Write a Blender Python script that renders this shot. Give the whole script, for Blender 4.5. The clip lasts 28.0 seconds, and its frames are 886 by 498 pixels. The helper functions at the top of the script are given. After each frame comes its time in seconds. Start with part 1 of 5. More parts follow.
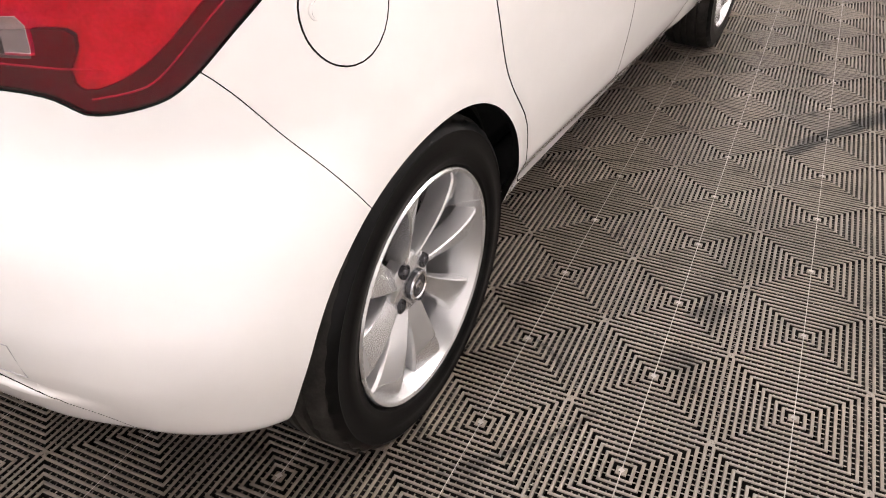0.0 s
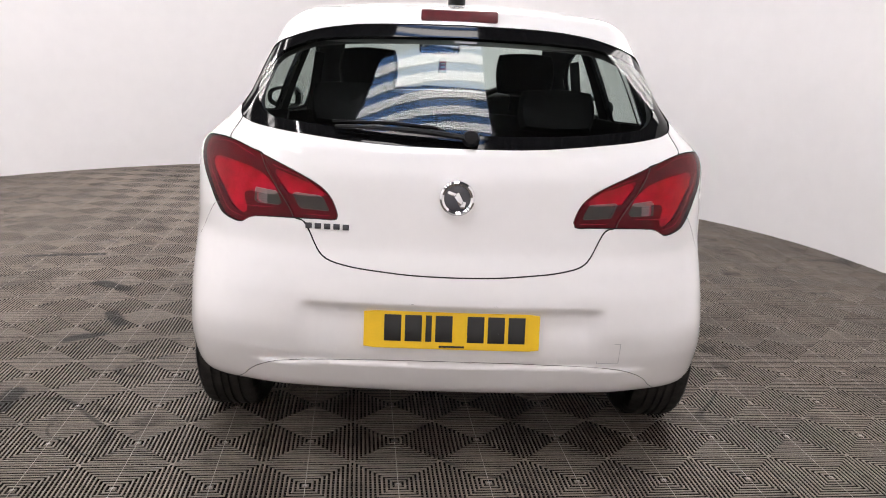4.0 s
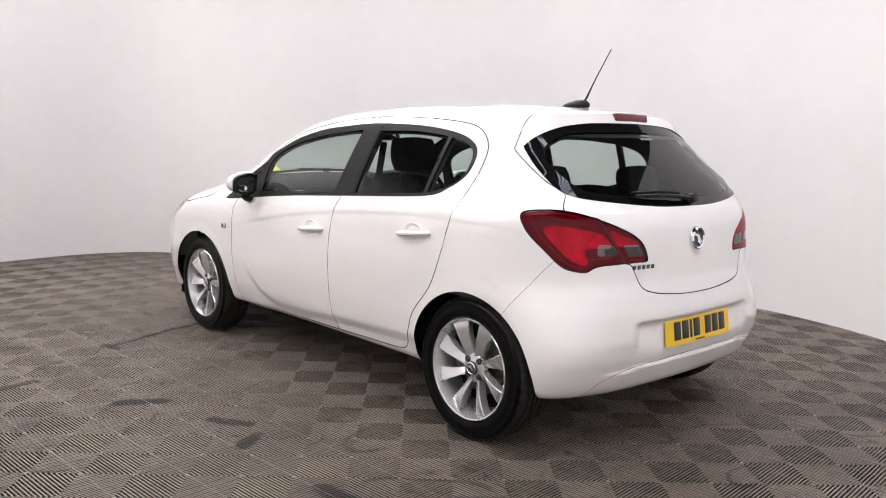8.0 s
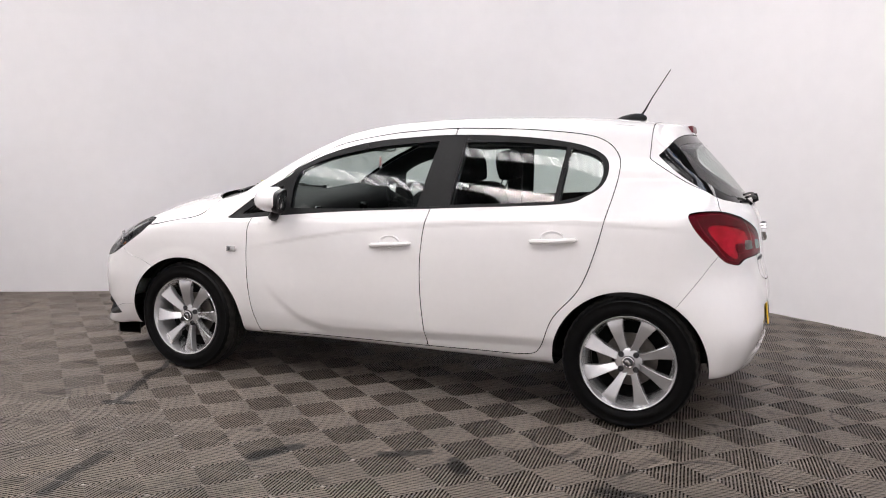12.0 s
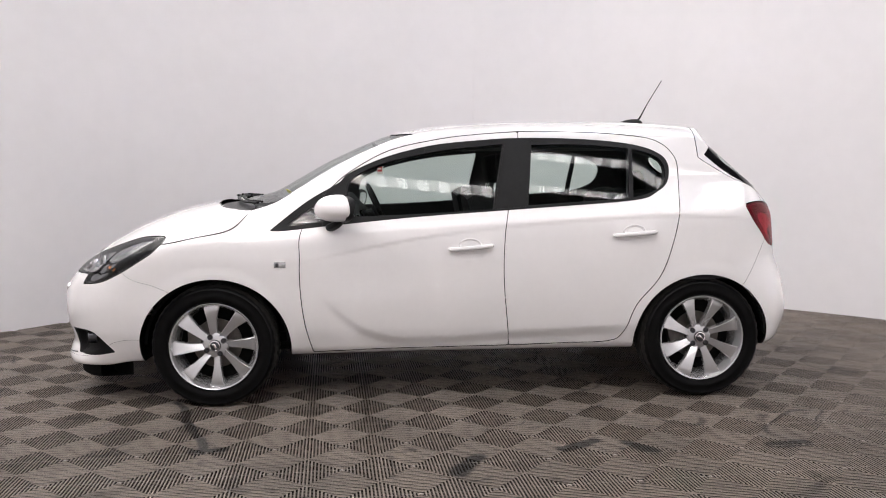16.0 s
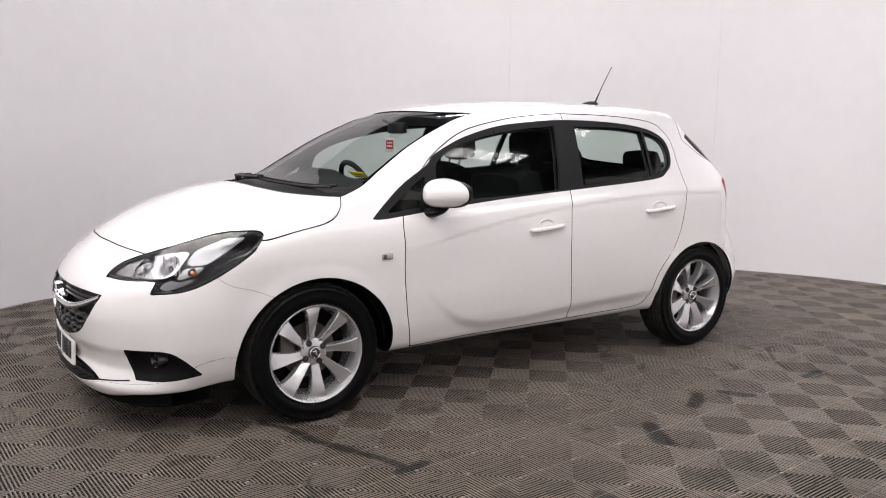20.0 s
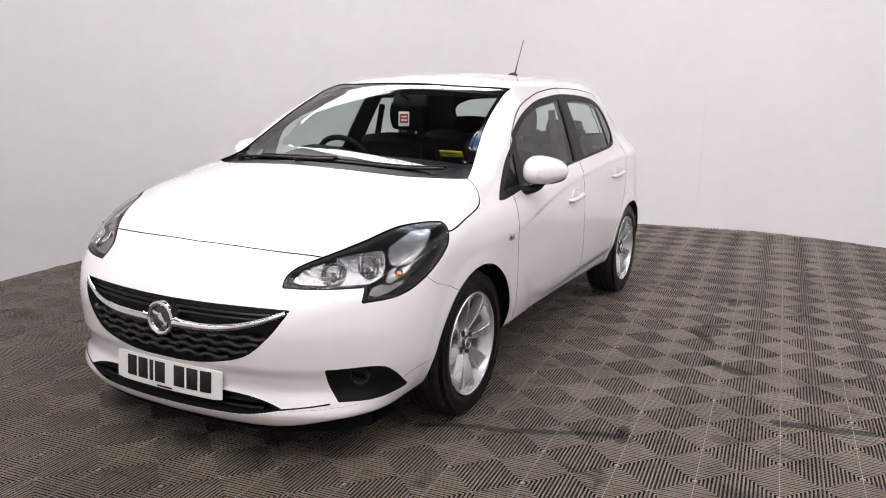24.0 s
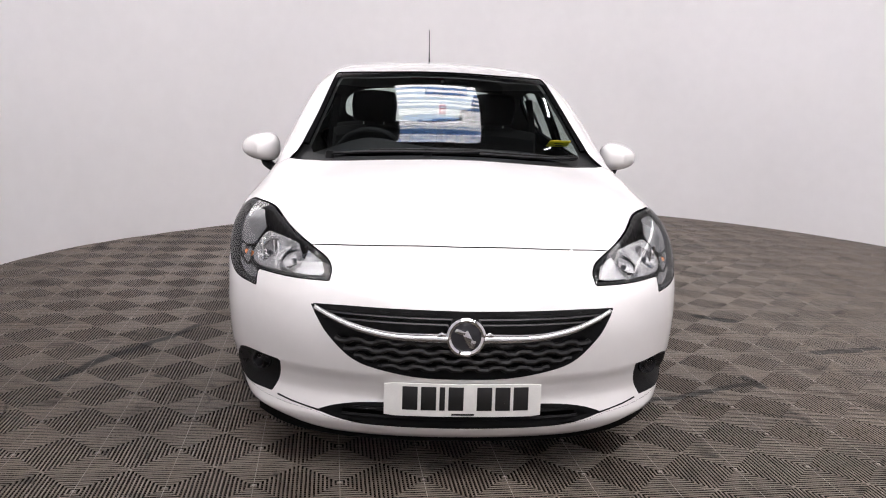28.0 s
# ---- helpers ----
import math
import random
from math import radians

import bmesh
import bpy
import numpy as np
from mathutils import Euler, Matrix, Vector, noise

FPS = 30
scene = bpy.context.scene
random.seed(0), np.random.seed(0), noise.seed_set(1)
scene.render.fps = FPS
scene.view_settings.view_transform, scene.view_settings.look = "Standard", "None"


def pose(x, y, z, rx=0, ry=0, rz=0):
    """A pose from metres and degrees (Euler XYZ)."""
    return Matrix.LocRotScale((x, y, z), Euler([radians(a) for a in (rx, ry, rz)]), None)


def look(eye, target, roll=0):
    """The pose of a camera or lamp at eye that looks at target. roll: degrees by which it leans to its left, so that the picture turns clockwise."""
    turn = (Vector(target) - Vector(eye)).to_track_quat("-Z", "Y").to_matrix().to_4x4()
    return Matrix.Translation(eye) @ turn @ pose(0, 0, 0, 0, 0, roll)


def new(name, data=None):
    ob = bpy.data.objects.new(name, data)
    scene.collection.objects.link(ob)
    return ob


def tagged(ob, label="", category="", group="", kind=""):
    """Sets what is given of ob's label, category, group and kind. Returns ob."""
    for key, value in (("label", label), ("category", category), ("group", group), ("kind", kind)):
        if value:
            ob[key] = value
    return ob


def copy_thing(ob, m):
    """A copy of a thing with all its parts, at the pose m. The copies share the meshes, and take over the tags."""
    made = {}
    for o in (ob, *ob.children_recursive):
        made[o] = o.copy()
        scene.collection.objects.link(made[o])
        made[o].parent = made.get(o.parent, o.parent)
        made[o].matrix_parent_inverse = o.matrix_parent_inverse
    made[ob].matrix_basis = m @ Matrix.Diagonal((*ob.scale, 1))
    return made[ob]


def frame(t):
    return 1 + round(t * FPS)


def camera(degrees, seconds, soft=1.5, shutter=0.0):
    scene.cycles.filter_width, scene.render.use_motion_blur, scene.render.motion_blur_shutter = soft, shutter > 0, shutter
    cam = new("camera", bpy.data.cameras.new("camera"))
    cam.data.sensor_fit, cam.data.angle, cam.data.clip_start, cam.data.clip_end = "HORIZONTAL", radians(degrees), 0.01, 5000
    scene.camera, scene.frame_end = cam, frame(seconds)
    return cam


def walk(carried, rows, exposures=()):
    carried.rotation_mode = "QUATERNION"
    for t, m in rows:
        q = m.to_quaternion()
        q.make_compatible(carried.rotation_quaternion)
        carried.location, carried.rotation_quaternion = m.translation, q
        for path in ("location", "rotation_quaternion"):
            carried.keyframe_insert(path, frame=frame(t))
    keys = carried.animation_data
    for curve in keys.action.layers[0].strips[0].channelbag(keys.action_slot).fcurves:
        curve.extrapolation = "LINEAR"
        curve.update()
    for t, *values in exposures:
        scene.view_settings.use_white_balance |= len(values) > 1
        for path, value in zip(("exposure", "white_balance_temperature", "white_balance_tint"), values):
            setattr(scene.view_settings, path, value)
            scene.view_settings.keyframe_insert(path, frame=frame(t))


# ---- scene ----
cam = camera(57.9, 28.0, 1.0)
PATH = [
    (0, (1.389, -2.25, 1.162), (0.614, -0.781, 0.049), 1.5),
    (0.5, (1.491, -2.389, 1.164), (0.651, -0.938, 0.074), 2.5),
    (1, (1.589, -2.514, 1.178), (0.688, -1.039, 0.173), 2.7),
    (1.5, (1.558, -2.7, 1.23), (0.666, -1.143, 0.345), 3.4),
    (2, (1.423, -2.958, 1.252), (0.602, -1.299, 0.495), 3.1),
    (2.5, (1.122, -3.231, 1.269), (0.485, -1.457, 0.601), 3.0),
    (3, (0.734, -3.548, 1.285), (0.353, -1.677, 0.69), 3.1),
    (3.5, (0.306, -3.854, 1.309), (0.162, -1.932, 0.772), 2.9),
    (5.5, (-1.353, -4.294, 1.297), (-0.736, -2.429, 0.921), 1.6),
    (6, (-1.793, -4.18, 1.261), (-0.994, -2.377, 0.928), 1.9),
    (6.5, (-2.212, -4.082, 1.27), (-1.242, -2.362, 0.951), 1.7),
    (7, (-2.642, -3.973, 1.281), (-1.522, -2.342, 0.989), 1.7),
    (7.5, (-2.952, -3.8, 1.286), (-1.711, -2.257, 1.004), 1.5),
    (8, (-3.164, -3.622, 1.273), (-1.827, -2.159, 1.006), 1.6),
    (8.5, (-3.406, -3.418, 1.278), (-1.976, -2.045, 1.008), 1.6),
    (9, (-3.618, -3.203, 1.281), (-2.108, -1.919, 1.013), 1.5),
    (9.5, (-3.821, -2.964, 1.279), (-2.234, -1.775, 1.012), 1.5),
    (10, (-3.993, -2.751, 1.279), (-2.347, -1.645, 1.019), 1.4),
    (10.5, (-4.141, -2.517, 1.266), (-2.435, -1.504, 1.016), 1.4),
    (11, (-4.271, -2.271, 1.246), (-2.509, -1.355, 1.01), 1.3),
    (11.5, (-4.371, -2.041, 1.243), (-2.567, -1.21, 1.01), 1.0),
    (12, (-4.49, -1.776, 1.235), (-2.642, -1.046, 1.009), 0.9),
    (12.5, (-4.589, -1.503, 1.197), (-2.7, -0.881, 0.99), 0.7),
    (14.5, (-4.808, -0.468, 1.134), (-2.826, -0.265, 0.96), 0.3),
    (15, (-4.842, -0.213, 1.116), (-2.852, -0.11, 0.953), -0.1),
    (15.5, (-4.858, 0.067, 1.139), (-2.866, 0.057, 0.966), -0.2),
    (16, (-4.846, 0.353, 1.176), (-2.859, 0.226, 0.985), -0.3),
    (16.5, (-4.815, 0.654, 1.215), (-2.842, 0.401, 1.004), -0.3),
    (17, (-4.761, 0.958, 1.236), (-2.81, 0.579, 1.012), -0.2),
    (17.5, (-4.693, 1.252, 1.267), (-2.772, 0.753, 1.021), -0.0),
    (18, (-4.585, 1.556, 1.279), (-2.703, 0.931, 1.019), 0.2),
    (18.5, (-4.483, 1.83, 1.271), (-2.642, 1.093, 1.008), 0.3),
    (19, (-4.341, 2.119, 1.282), (-2.555, 1.261, 1.007), 0.4),
    (19.5, (-4.165, 2.406, 1.302), (-2.444, 1.43, 1.01), 0.7),
    (20, (-3.99, 2.668, 1.296), (-2.337, 1.582, 1.0), 0.7),
    (20.5, (-3.811, 2.903, 1.301), (-2.231, 1.717, 0.995), 0.9),
    (21, (-3.629, 3.13, 1.293), (-2.125, 1.847, 0.985), 0.9),
    (21.5, (-3.422, 3.346, 1.303), (-2.007, 1.97, 0.982), 1.1),
    (23.5, (-2.465, 4.086, 1.332), (-1.466, 2.391, 0.97), 1.3),
    (24, (-2.187, 4.218, 1.368), (-1.301, 2.469, 0.976), 1.4),
    (24.5, (-1.896, 4.352, 1.374), (-1.13, 2.547, 0.977), 1.6),
    (25, (-1.6, 4.45, 1.363), (-0.954, 2.598, 0.968), 1.5),
    (25.5, (-1.309, 4.529, 1.361), (-0.784, 2.64, 0.963), 1.4),
    (26, (-0.991, 4.601, 1.345), (-0.601, 2.679, 0.951), 1.5),
    (26.5, (-0.685, 4.644, 1.342), (-0.417, 2.703, 0.944), 1.3),
    (27, (-0.373, 4.667, 1.331), (-0.236, 2.712, 0.933), 1.5),
    (27.5, (-0.052, 4.658, 1.313), (-0.051, 2.697, 0.92), 1.7),
    (28, (0.253, 4.634, 1.296), (0.119, 2.676, 0.91), 2.0),
]
walk(cam, [(t, look(eye, target, roll)) for t, eye, target, roll in PATH], ((0.0, 1.98, 6800, 11), (1.0, 1.98, 6780, 11), (2.0, 1.88, 6680, 11), (3.0, 1.6, 6560, 11), (3.5, 1.45, 6480, 10), (6.0, 1.28, 6400, 10), (14.5, 1.0, 6340, 11), (20.0, 0.94, 6340, 11), (25.0, 0.92, 6320, 12), (28.0, 0.87, 6280, 12)))

# ---- light ----
world = bpy.data.worlds.new("world")
scene.world = world
world.use_nodes = True
wn = world.node_tree.nodes
sky = wn.new("ShaderNodeTexSky")
sky.sky_type, sky.sun_disc, sky.sun_elevation, sky.sun_rotation = "NISHITA", False, radians(40), radians(200)
world.node_tree.links.new(sky.outputs[0], wn["Background"].inputs[0])
wn["Background"].inputs[1].default_value = 0.1
SKYLIGHT = 5.4
TUBE = 50.0


# ---- materials ----
MARKS = (((1.28, 0.36), (1.45, 0.70), 0.026, 0.55), ((1.45, 0.70), (1.60, 0.95), 0.034, 0.38), ((1.60, 0.95), (1.69, 1.20), 0.028, 0.42), ((-1.80, 0.10), (-1.64, 0.02), 0.042, 0.30), ((-1.57, -0.36), (-1.47, -0.52), 0.035, 0.5),
         ((-1.62, -0.74), (-1.51, -0.66), 0.035, 0.5), ((-1.59, -1.27), (-1.57, -1.44), 0.035, 0.45), ((-1.49, 1.20), (-1.47, 1.08), 0.030, 0.5), ((-1.44, 1.17), (-0.73, 1.46), 0.022, 0.6), ((-2.42, 0.60), (-2.01, 0.69), 0.026, 0.6))


def mat(name, colour, rough=0.5, metal=0.0, vary=0.0, scale=8.0, bump=0.0, bscale=200.0, coat=0.0, random_obj=0.0, spec=0.5, rvary=0.0, bdist=0.002, world_space=False, stains=False):
    m = bpy.data.materials.new(name)
    m.use_nodes = True
    nt = m.node_tree
    b = nt.nodes["Principled BSDF"]
    b.inputs["Roughness"].default_value, b.inputs["Metallic"].default_value = rough, metal
    b.inputs["Coat Weight"].default_value, b.inputs["Specular IOR Level"].default_value = coat, spec
    b.inputs["Coat Roughness"].default_value = 0.03
    b.inputs["Base Color"].default_value = (*colour, 1)
    if world_space:
        where = nt.nodes.new("ShaderNodeNewGeometry").outputs["Position"]
    else:
        where = nt.nodes.new("ShaderNodeTexCoord").outputs["Object"]

    def tex(s, detail):
        n = nt.nodes.new("ShaderNodeTexNoise")
        n.inputs["Scale"].default_value, n.inputs["Detail"].default_value = s, detail
        nt.links.new(where, n.inputs["Vector"])
        return n.outputs["Fac"]

    def mapped(fac, lo, hi, a=0.35, z=0.65):
        n = nt.nodes.new("ShaderNodeMapRange")
        n.inputs[1].default_value, n.inputs[2].default_value, n.inputs[3].default_value, n.inputs[4].default_value = a, z, lo, hi
        nt.links.new(fac, n.inputs[0])
        return n.outputs[0]

    if vary or random_obj:
        value = mapped(tex(scale, 6), 1 - vary, 1 + vary)
        fine = nt.nodes.new("ShaderNodeMath")
        fine.operation = "MULTIPLY"
        nt.links.new(value, fine.inputs[0])
        nt.links.new(mapped(tex(scale * 9, 3), 1 - vary / 2, 1 + vary / 2), fine.inputs[1])
        value = fine.outputs[0]
        if random_obj:
            info = nt.nodes.new("ShaderNodeObjectInfo")
            mul = nt.nodes.new("ShaderNodeMath")
            mul.operation = "MULTIPLY"
            nt.links.new(value, mul.inputs[0])
            nt.links.new(mapped(info.outputs["Random"], 1 - random_obj, 1 + random_obj, 0, 1), mul.inputs[1])
            value = mul.outputs[0]
        if stains:
            for s, lo, hi, start, stop in ((1.1, 1.0, 0.62, 0.60, 0.68), (4.5, 1.0, 0.50, 0.62, 0.70), (9.0, 1.0, 0.45, 0.66, 0.72), (26.0, 1.0, 1.7, 0.70, 0.76)):
                mul = nt.nodes.new("ShaderNodeMath")
                mul.operation = "MULTIPLY"
                nt.links.new(value, mul.inputs[0])
                nt.links.new(mapped(tex(s, 8), lo, hi, start, stop), mul.inputs[1])
                value = mul.outputs[0]
            # thin curved rubber marks, broken up by patches
            for s, wide, shift in ((0.9, 0.006, 0.5), (1.7, 0.007, 0.47)):
                ridge, away, mask, keep = (nt.nodes.new("ShaderNodeMath") for _ in range(4))
                ridge.operation, away.operation, mask.operation, keep.operation = "SUBTRACT", "ABSOLUTE", "MULTIPLY", "SUBTRACT"
                ridge.inputs[1].default_value, keep.inputs[0].default_value = shift, 1.0
                nt.links.new(tex(s, 1), ridge.inputs[0])
                nt.links.new(ridge.outputs[0], away.inputs[0])
                nt.links.new(mapped(away.outputs[0], 0.62, 0.0, wide * 0.3, wide), mask.inputs[0])
                nt.links.new(mapped(tex(s * 2.3, 3), 0.0, 1.0, 0.50, 0.62), mask.inputs[1])
                nt.links.new(mask.outputs[0], keep.inputs[1])
                mul = nt.nodes.new("ShaderNodeMath")
                mul.operation = "MULTIPLY"
                nt.links.new(value, mul.inputs[0])
                nt.links.new(keep.outputs[0], mul.inputs[1])
                value = mul.outputs[0]
            # single rubber marks at their own places: ends, half width, what is left of the colour
            wobble, lean = nt.nodes.new("ShaderNodeTexNoise"), nt.nodes.new("ShaderNodeVectorMath")
            wobble.inputs["Scale"].default_value, lean.operation = 5.0, "MULTIPLY_ADD"
            lean.inputs[1].default_value = (0.09, 0.09, 0)
            nt.links.new(where, wobble.inputs["Vector"])
            nt.links.new(wobble.outputs["Color"], lean.inputs[0])
            nt.links.new(where, lean.inputs[2])
            for (ax, ay), (bx, by), wide, left in MARKS:
                way = Vector((bx - ax, by - ay, 0))
                off, dot, along, rest, span = (nt.nodes.new("ShaderNodeVectorMath") for _ in range(5))
                off.operation, dot.operation, along.operation, rest.operation, span.operation = "SUBTRACT", "DOT_PRODUCT", "SCALE", "SUBTRACT", "LENGTH"
                off.inputs[1].default_value = (ax + 0.045, ay + 0.045, 0)
                dot.inputs[1].default_value = way / way.length_squared
                along.inputs[0].default_value = way
                clamp = nt.nodes.new("ShaderNodeClamp")
                mul = nt.nodes.new("ShaderNodeMath")
                mul.operation = "MULTIPLY"
                nt.links.new(lean.outputs[0], off.inputs[0])
                nt.links.new(off.outputs[0], dot.inputs[0])
                nt.links.new(dot.outputs["Value"], clamp.inputs[0])
                nt.links.new(clamp.outputs[0], along.inputs["Scale"])
                nt.links.new(off.outputs[0], rest.inputs[0])
                nt.links.new(along.outputs[0], rest.inputs[1])
                nt.links.new(rest.outputs[0], span.inputs[0])
                nt.links.new(value, mul.inputs[0])
                nt.links.new(mapped(span.outputs["Value"], left * 0.3, 1.0, wide * 0.7, wide * 1.3), mul.inputs[1])
                value = mul.outputs[0]
        hsv = nt.nodes.new("ShaderNodeHueSaturation")
        hsv.inputs["Color"].default_value = (*colour, 1)
        nt.links.new(value, hsv.inputs["Value"])
        nt.links.new(hsv.outputs[0], b.inputs["Base Color"])
    if rvary:
        nt.links.new(mapped(tex(scale * 2, 5), rough - rvary, rough + rvary), b.inputs["Roughness"])
    if bump:
        bn = nt.nodes.new("ShaderNodeBump")
        bn.inputs["Strength"].default_value, bn.inputs["Distance"].default_value = bump, bdist
        nt.links.new(tex(bscale, 4), bn.inputs["Height"])
        nt.links.new(bn.outputs[0], b.inputs["Normal"])
    return m


def glass_mat(name, colour, alpha_mix):
    """Thin tinted glass: a clear coloured pass-through with a Fresnel mirror on top."""
    m = bpy.data.materials.new(name)
    m.use_nodes = True
    nt = m.node_tree
    nt.nodes.clear()
    out = nt.nodes.new("ShaderNodeOutputMaterial")
    clear, gloss, mix, edge = (nt.nodes.new(n) for n in ("ShaderNodeBsdfTransparent", "ShaderNodeBsdfGlossy", "ShaderNodeMixShader", "ShaderNodeLayerWeight"))
    clear.inputs[0].default_value = (*colour, 1)
    gloss.inputs["Roughness"].default_value = 0.0
    edge.inputs[0].default_value = 0.5
    power, add = nt.nodes.new("ShaderNodeMath"), nt.nodes.new("ShaderNodeMath")
    power.operation, power.inputs[1].default_value = "POWER", 4.2
    add.operation, add.inputs[1].default_value, add.inputs[2].default_value = "MULTIPLY_ADD", 0.9 * alpha_mix, 0.045 * alpha_mix
    add.use_clamp = True
    nt.links.new(edge.outputs["Facing"], power.inputs[0])
    nt.links.new(power.outputs[0], add.inputs[0])
    nt.links.new(add.outputs[0], mix.inputs[0])
    nt.links.new(clear.outputs[0], mix.inputs[1])
    nt.links.new(gloss.outputs[0], mix.inputs[2])
    nt.links.new(mix.outputs[0], out.inputs[0])
    return m


def glow_mat(name, colour, strength):
    m = bpy.data.materials.new(name)
    m.use_nodes = True
    b = m.node_tree.nodes["Principled BSDF"]
    b.inputs["Base Color"].default_value = b.inputs["Emission Color"].default_value = (*colour, 1)
    b.inputs["Emission Strength"].default_value = strength
    return m


PAINT = mat("white_paint", (0.80, 0.78, 0.772), 0.25, coat=0.85, vary=0.012, scale=3, spec=0.4)
BLACK = mat("black_plastic", (0.007, 0.007, 0.0075), 0.45, vary=0.15, bump=0.15, bscale=900, spec=0.2)
GLOSSBLACK = mat("gloss_black", (0.005, 0.005, 0.0055), 0.05, spec=0.22)
GRILLEBAR = mat("grille_plastic", (0.011, 0.011, 0.0115), 0.3, vary=0.15, bump=0.1, bscale=600, spec=0.5)
# black underbody plastic; also colours panel rims to paint shade into the joints
UNDER_JOINTSHADE = mat("underbody", (0.006, 0.006, 0.006), 0.9, vary=0.3, spec=0.1)
RUBBER = mat("tyre_rubber", (0.0026, 0.0026, 0.0028), 0.34, vary=0.25, scale=20, bump=0.1, bscale=500, spec=0.13)
TREAD = mat("tyre_tread", (0.026, 0.024, 0.022), 0.8, vary=0.25, scale=25, bump=0.2, bscale=400, spec=0.2)
ALLOY = mat("silver_alloy", (0.62, 0.62, 0.627), 0.27, 0.72, vary=0.03, scale=3, coat=0.4)
STEEL = mat("brake_steel", (0.12, 0.11, 0.10), 0.5, 0.8, vary=0.2)
CHROME = mat("chrome", (0.80, 0.80, 0.81), 0.07, 1.0)
DARKCHROME = mat("dark_chrome", (0.09, 0.09, 0.10), 0.2, 0.7)
FABRIC = mat("seat_fabric", (0.017, 0.017, 0.018), 0.95, vary=0.2, scale=30, bump=0.4, bscale=700, spec=0.1)
LINING = mat("cabin_lining", (0.042, 0.042, 0.043), 0.95, vary=0.1, bump=0.2, bscale=400, spec=0.1)
HEADLINER = mat("headliner", (0.17, 0.17, 0.168), 0.95, vary=0.06, bump=0.2, bscale=500)
DASH = mat("dash_plastic", (0.010, 0.010, 0.011), 0.7, vary=0.12, bump=0.3, bscale=600, spec=0.15)
YELLOW = mat("plate_yellow", (0.83, 0.52, 0.006), 0.35, vary=0.03, scale=20)
WHITE = mat("plate_white", (0.78, 0.77, 0.74), 0.35, vary=0.03, scale=20)
INK = mat("plate_ink", (0.012, 0.012, 0.012), 0.4)
STICKER = mat("yellow_sticker", (0.75, 0.70, 0.02), 0.5)
STICKRED = mat("red_sticker", (0.42, 0.03, 0.04), 0.5)
GREYINK = mat("grey_print", (0.35, 0.35, 0.36), 0.5)
BOWL = mat("lamp_bowl", (0.34, 0.34, 0.35), 0.12, 0.95, bump=0.6, bscale=70, bdist=0.008)
SILVER = mat("lamp_silver", (0.20, 0.203, 0.21), 0.25, 0.6, vary=0.1, scale=30)
REDBOWL = mat("red_lamp_bowl", (0.85, 0.80, 0.80), 0.22, 0.4, vary=0.2, scale=25, bump=0.4, bscale=40, bdist=0.01)
REDDARK = mat("red_lamp_housing", (0.11, 0.07, 0.07), 0.35, vary=0.3, scale=15)
AMBER = mat("amber_bulb", (0.65, 0.24, 0.10), 0.2, coat=0.5)
WALL = mat("wall_paint", (0.82, 0.80, 0.805), 0.75, vary=0.018, scale=0.9, bump=0.12, bscale=90, world_space=True)
ROOF = mat("roof_sheet", (0.10, 0.10, 0.105), 0.6, vary=0.08, scale=1.5)
SHED = mat("shed_bounce_wall", (0.58, 0.565, 0.56), 0.8, vary=0.06, scale=0.7)
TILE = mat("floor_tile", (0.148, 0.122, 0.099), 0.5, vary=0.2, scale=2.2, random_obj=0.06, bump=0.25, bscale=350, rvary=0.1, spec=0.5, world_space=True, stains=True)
STUD = mat("floor_stud", (0.29, 0.26, 0.235), 0.6, vary=0.2, scale=30, world_space=True)
# Near black so open tile gaps look shaded; the shade is in the colour.
TILEBASE = mat("floor_base_shade", (0.002, 0.0018, 0.0016), 0.9, vary=0.2, spec=0.1)
# Rib webs coloured near black: groove shade put into the material.
WEBSHADE = mat("floor_web_shade", (0.016, 0.0145, 0.013), 0.8, vary=0.2, scale=9, spec=0.1, world_space=True)
GLASS = glass_mat("tinted_glass", (0.76, 0.83, 0.80), 0.85)
CLEAR = glass_mat("lamp_glass", (0.94, 0.94, 0.94), 0.5)
REDLENS = glass_mat("red_lens", (0.66, 0.0012, 0.05), 0.55)
SMOKELENS = glass_mat("smoke_lens", (0.42, 0.36, 0.36), 1.1)


# ---- mesh helpers ----
def link_mesh(name, verts, faces, material, parent=None, label="", smooth=True, normals=None, edge=None, edge_from=0):
    me = bpy.data.meshes.new(name)
    if isinstance(faces, np.ndarray) and faces.ndim == 2 and faces.shape[1] == 3:
        n = len(faces)
        me.vertices.add(len(verts))
        me.vertices.foreach_set("co", np.asarray(verts, np.float32).ravel())
        me.loops.add(3 * n)
        me.loops.foreach_set("vertex_index", faces.astype(np.int32).ravel())
        me.polygons.add(n)
        me.polygons.foreach_set("loop_start", np.arange(0, 3 * n, 3, dtype=np.int32))
        me.update(calc_edges=True)
    else:
        me.from_pydata([tuple(v) for v in verts], [], [tuple(f) for f in faces])
    me.materials.append(material)
    if edge:
        me.materials.append(edge)
        me.polygons.foreach_set("material_index", (np.arange(len(me.polygons)) >= edge_from).astype(np.int32))
    me.polygons.foreach_set("use_smooth", [smooth] * len(me.polygons))
    if normals is None and smooth:
        me.set_sharp_from_angle(angle=radians(35))
    if normals is not None:
        me.normals_split_custom_set_from_vertices([tuple(n) for n in normals])
    me.validate()
    ob = new(name, me)
    if parent:
        ob.parent = parent
    if label:
        ob["label"] = label
    return ob


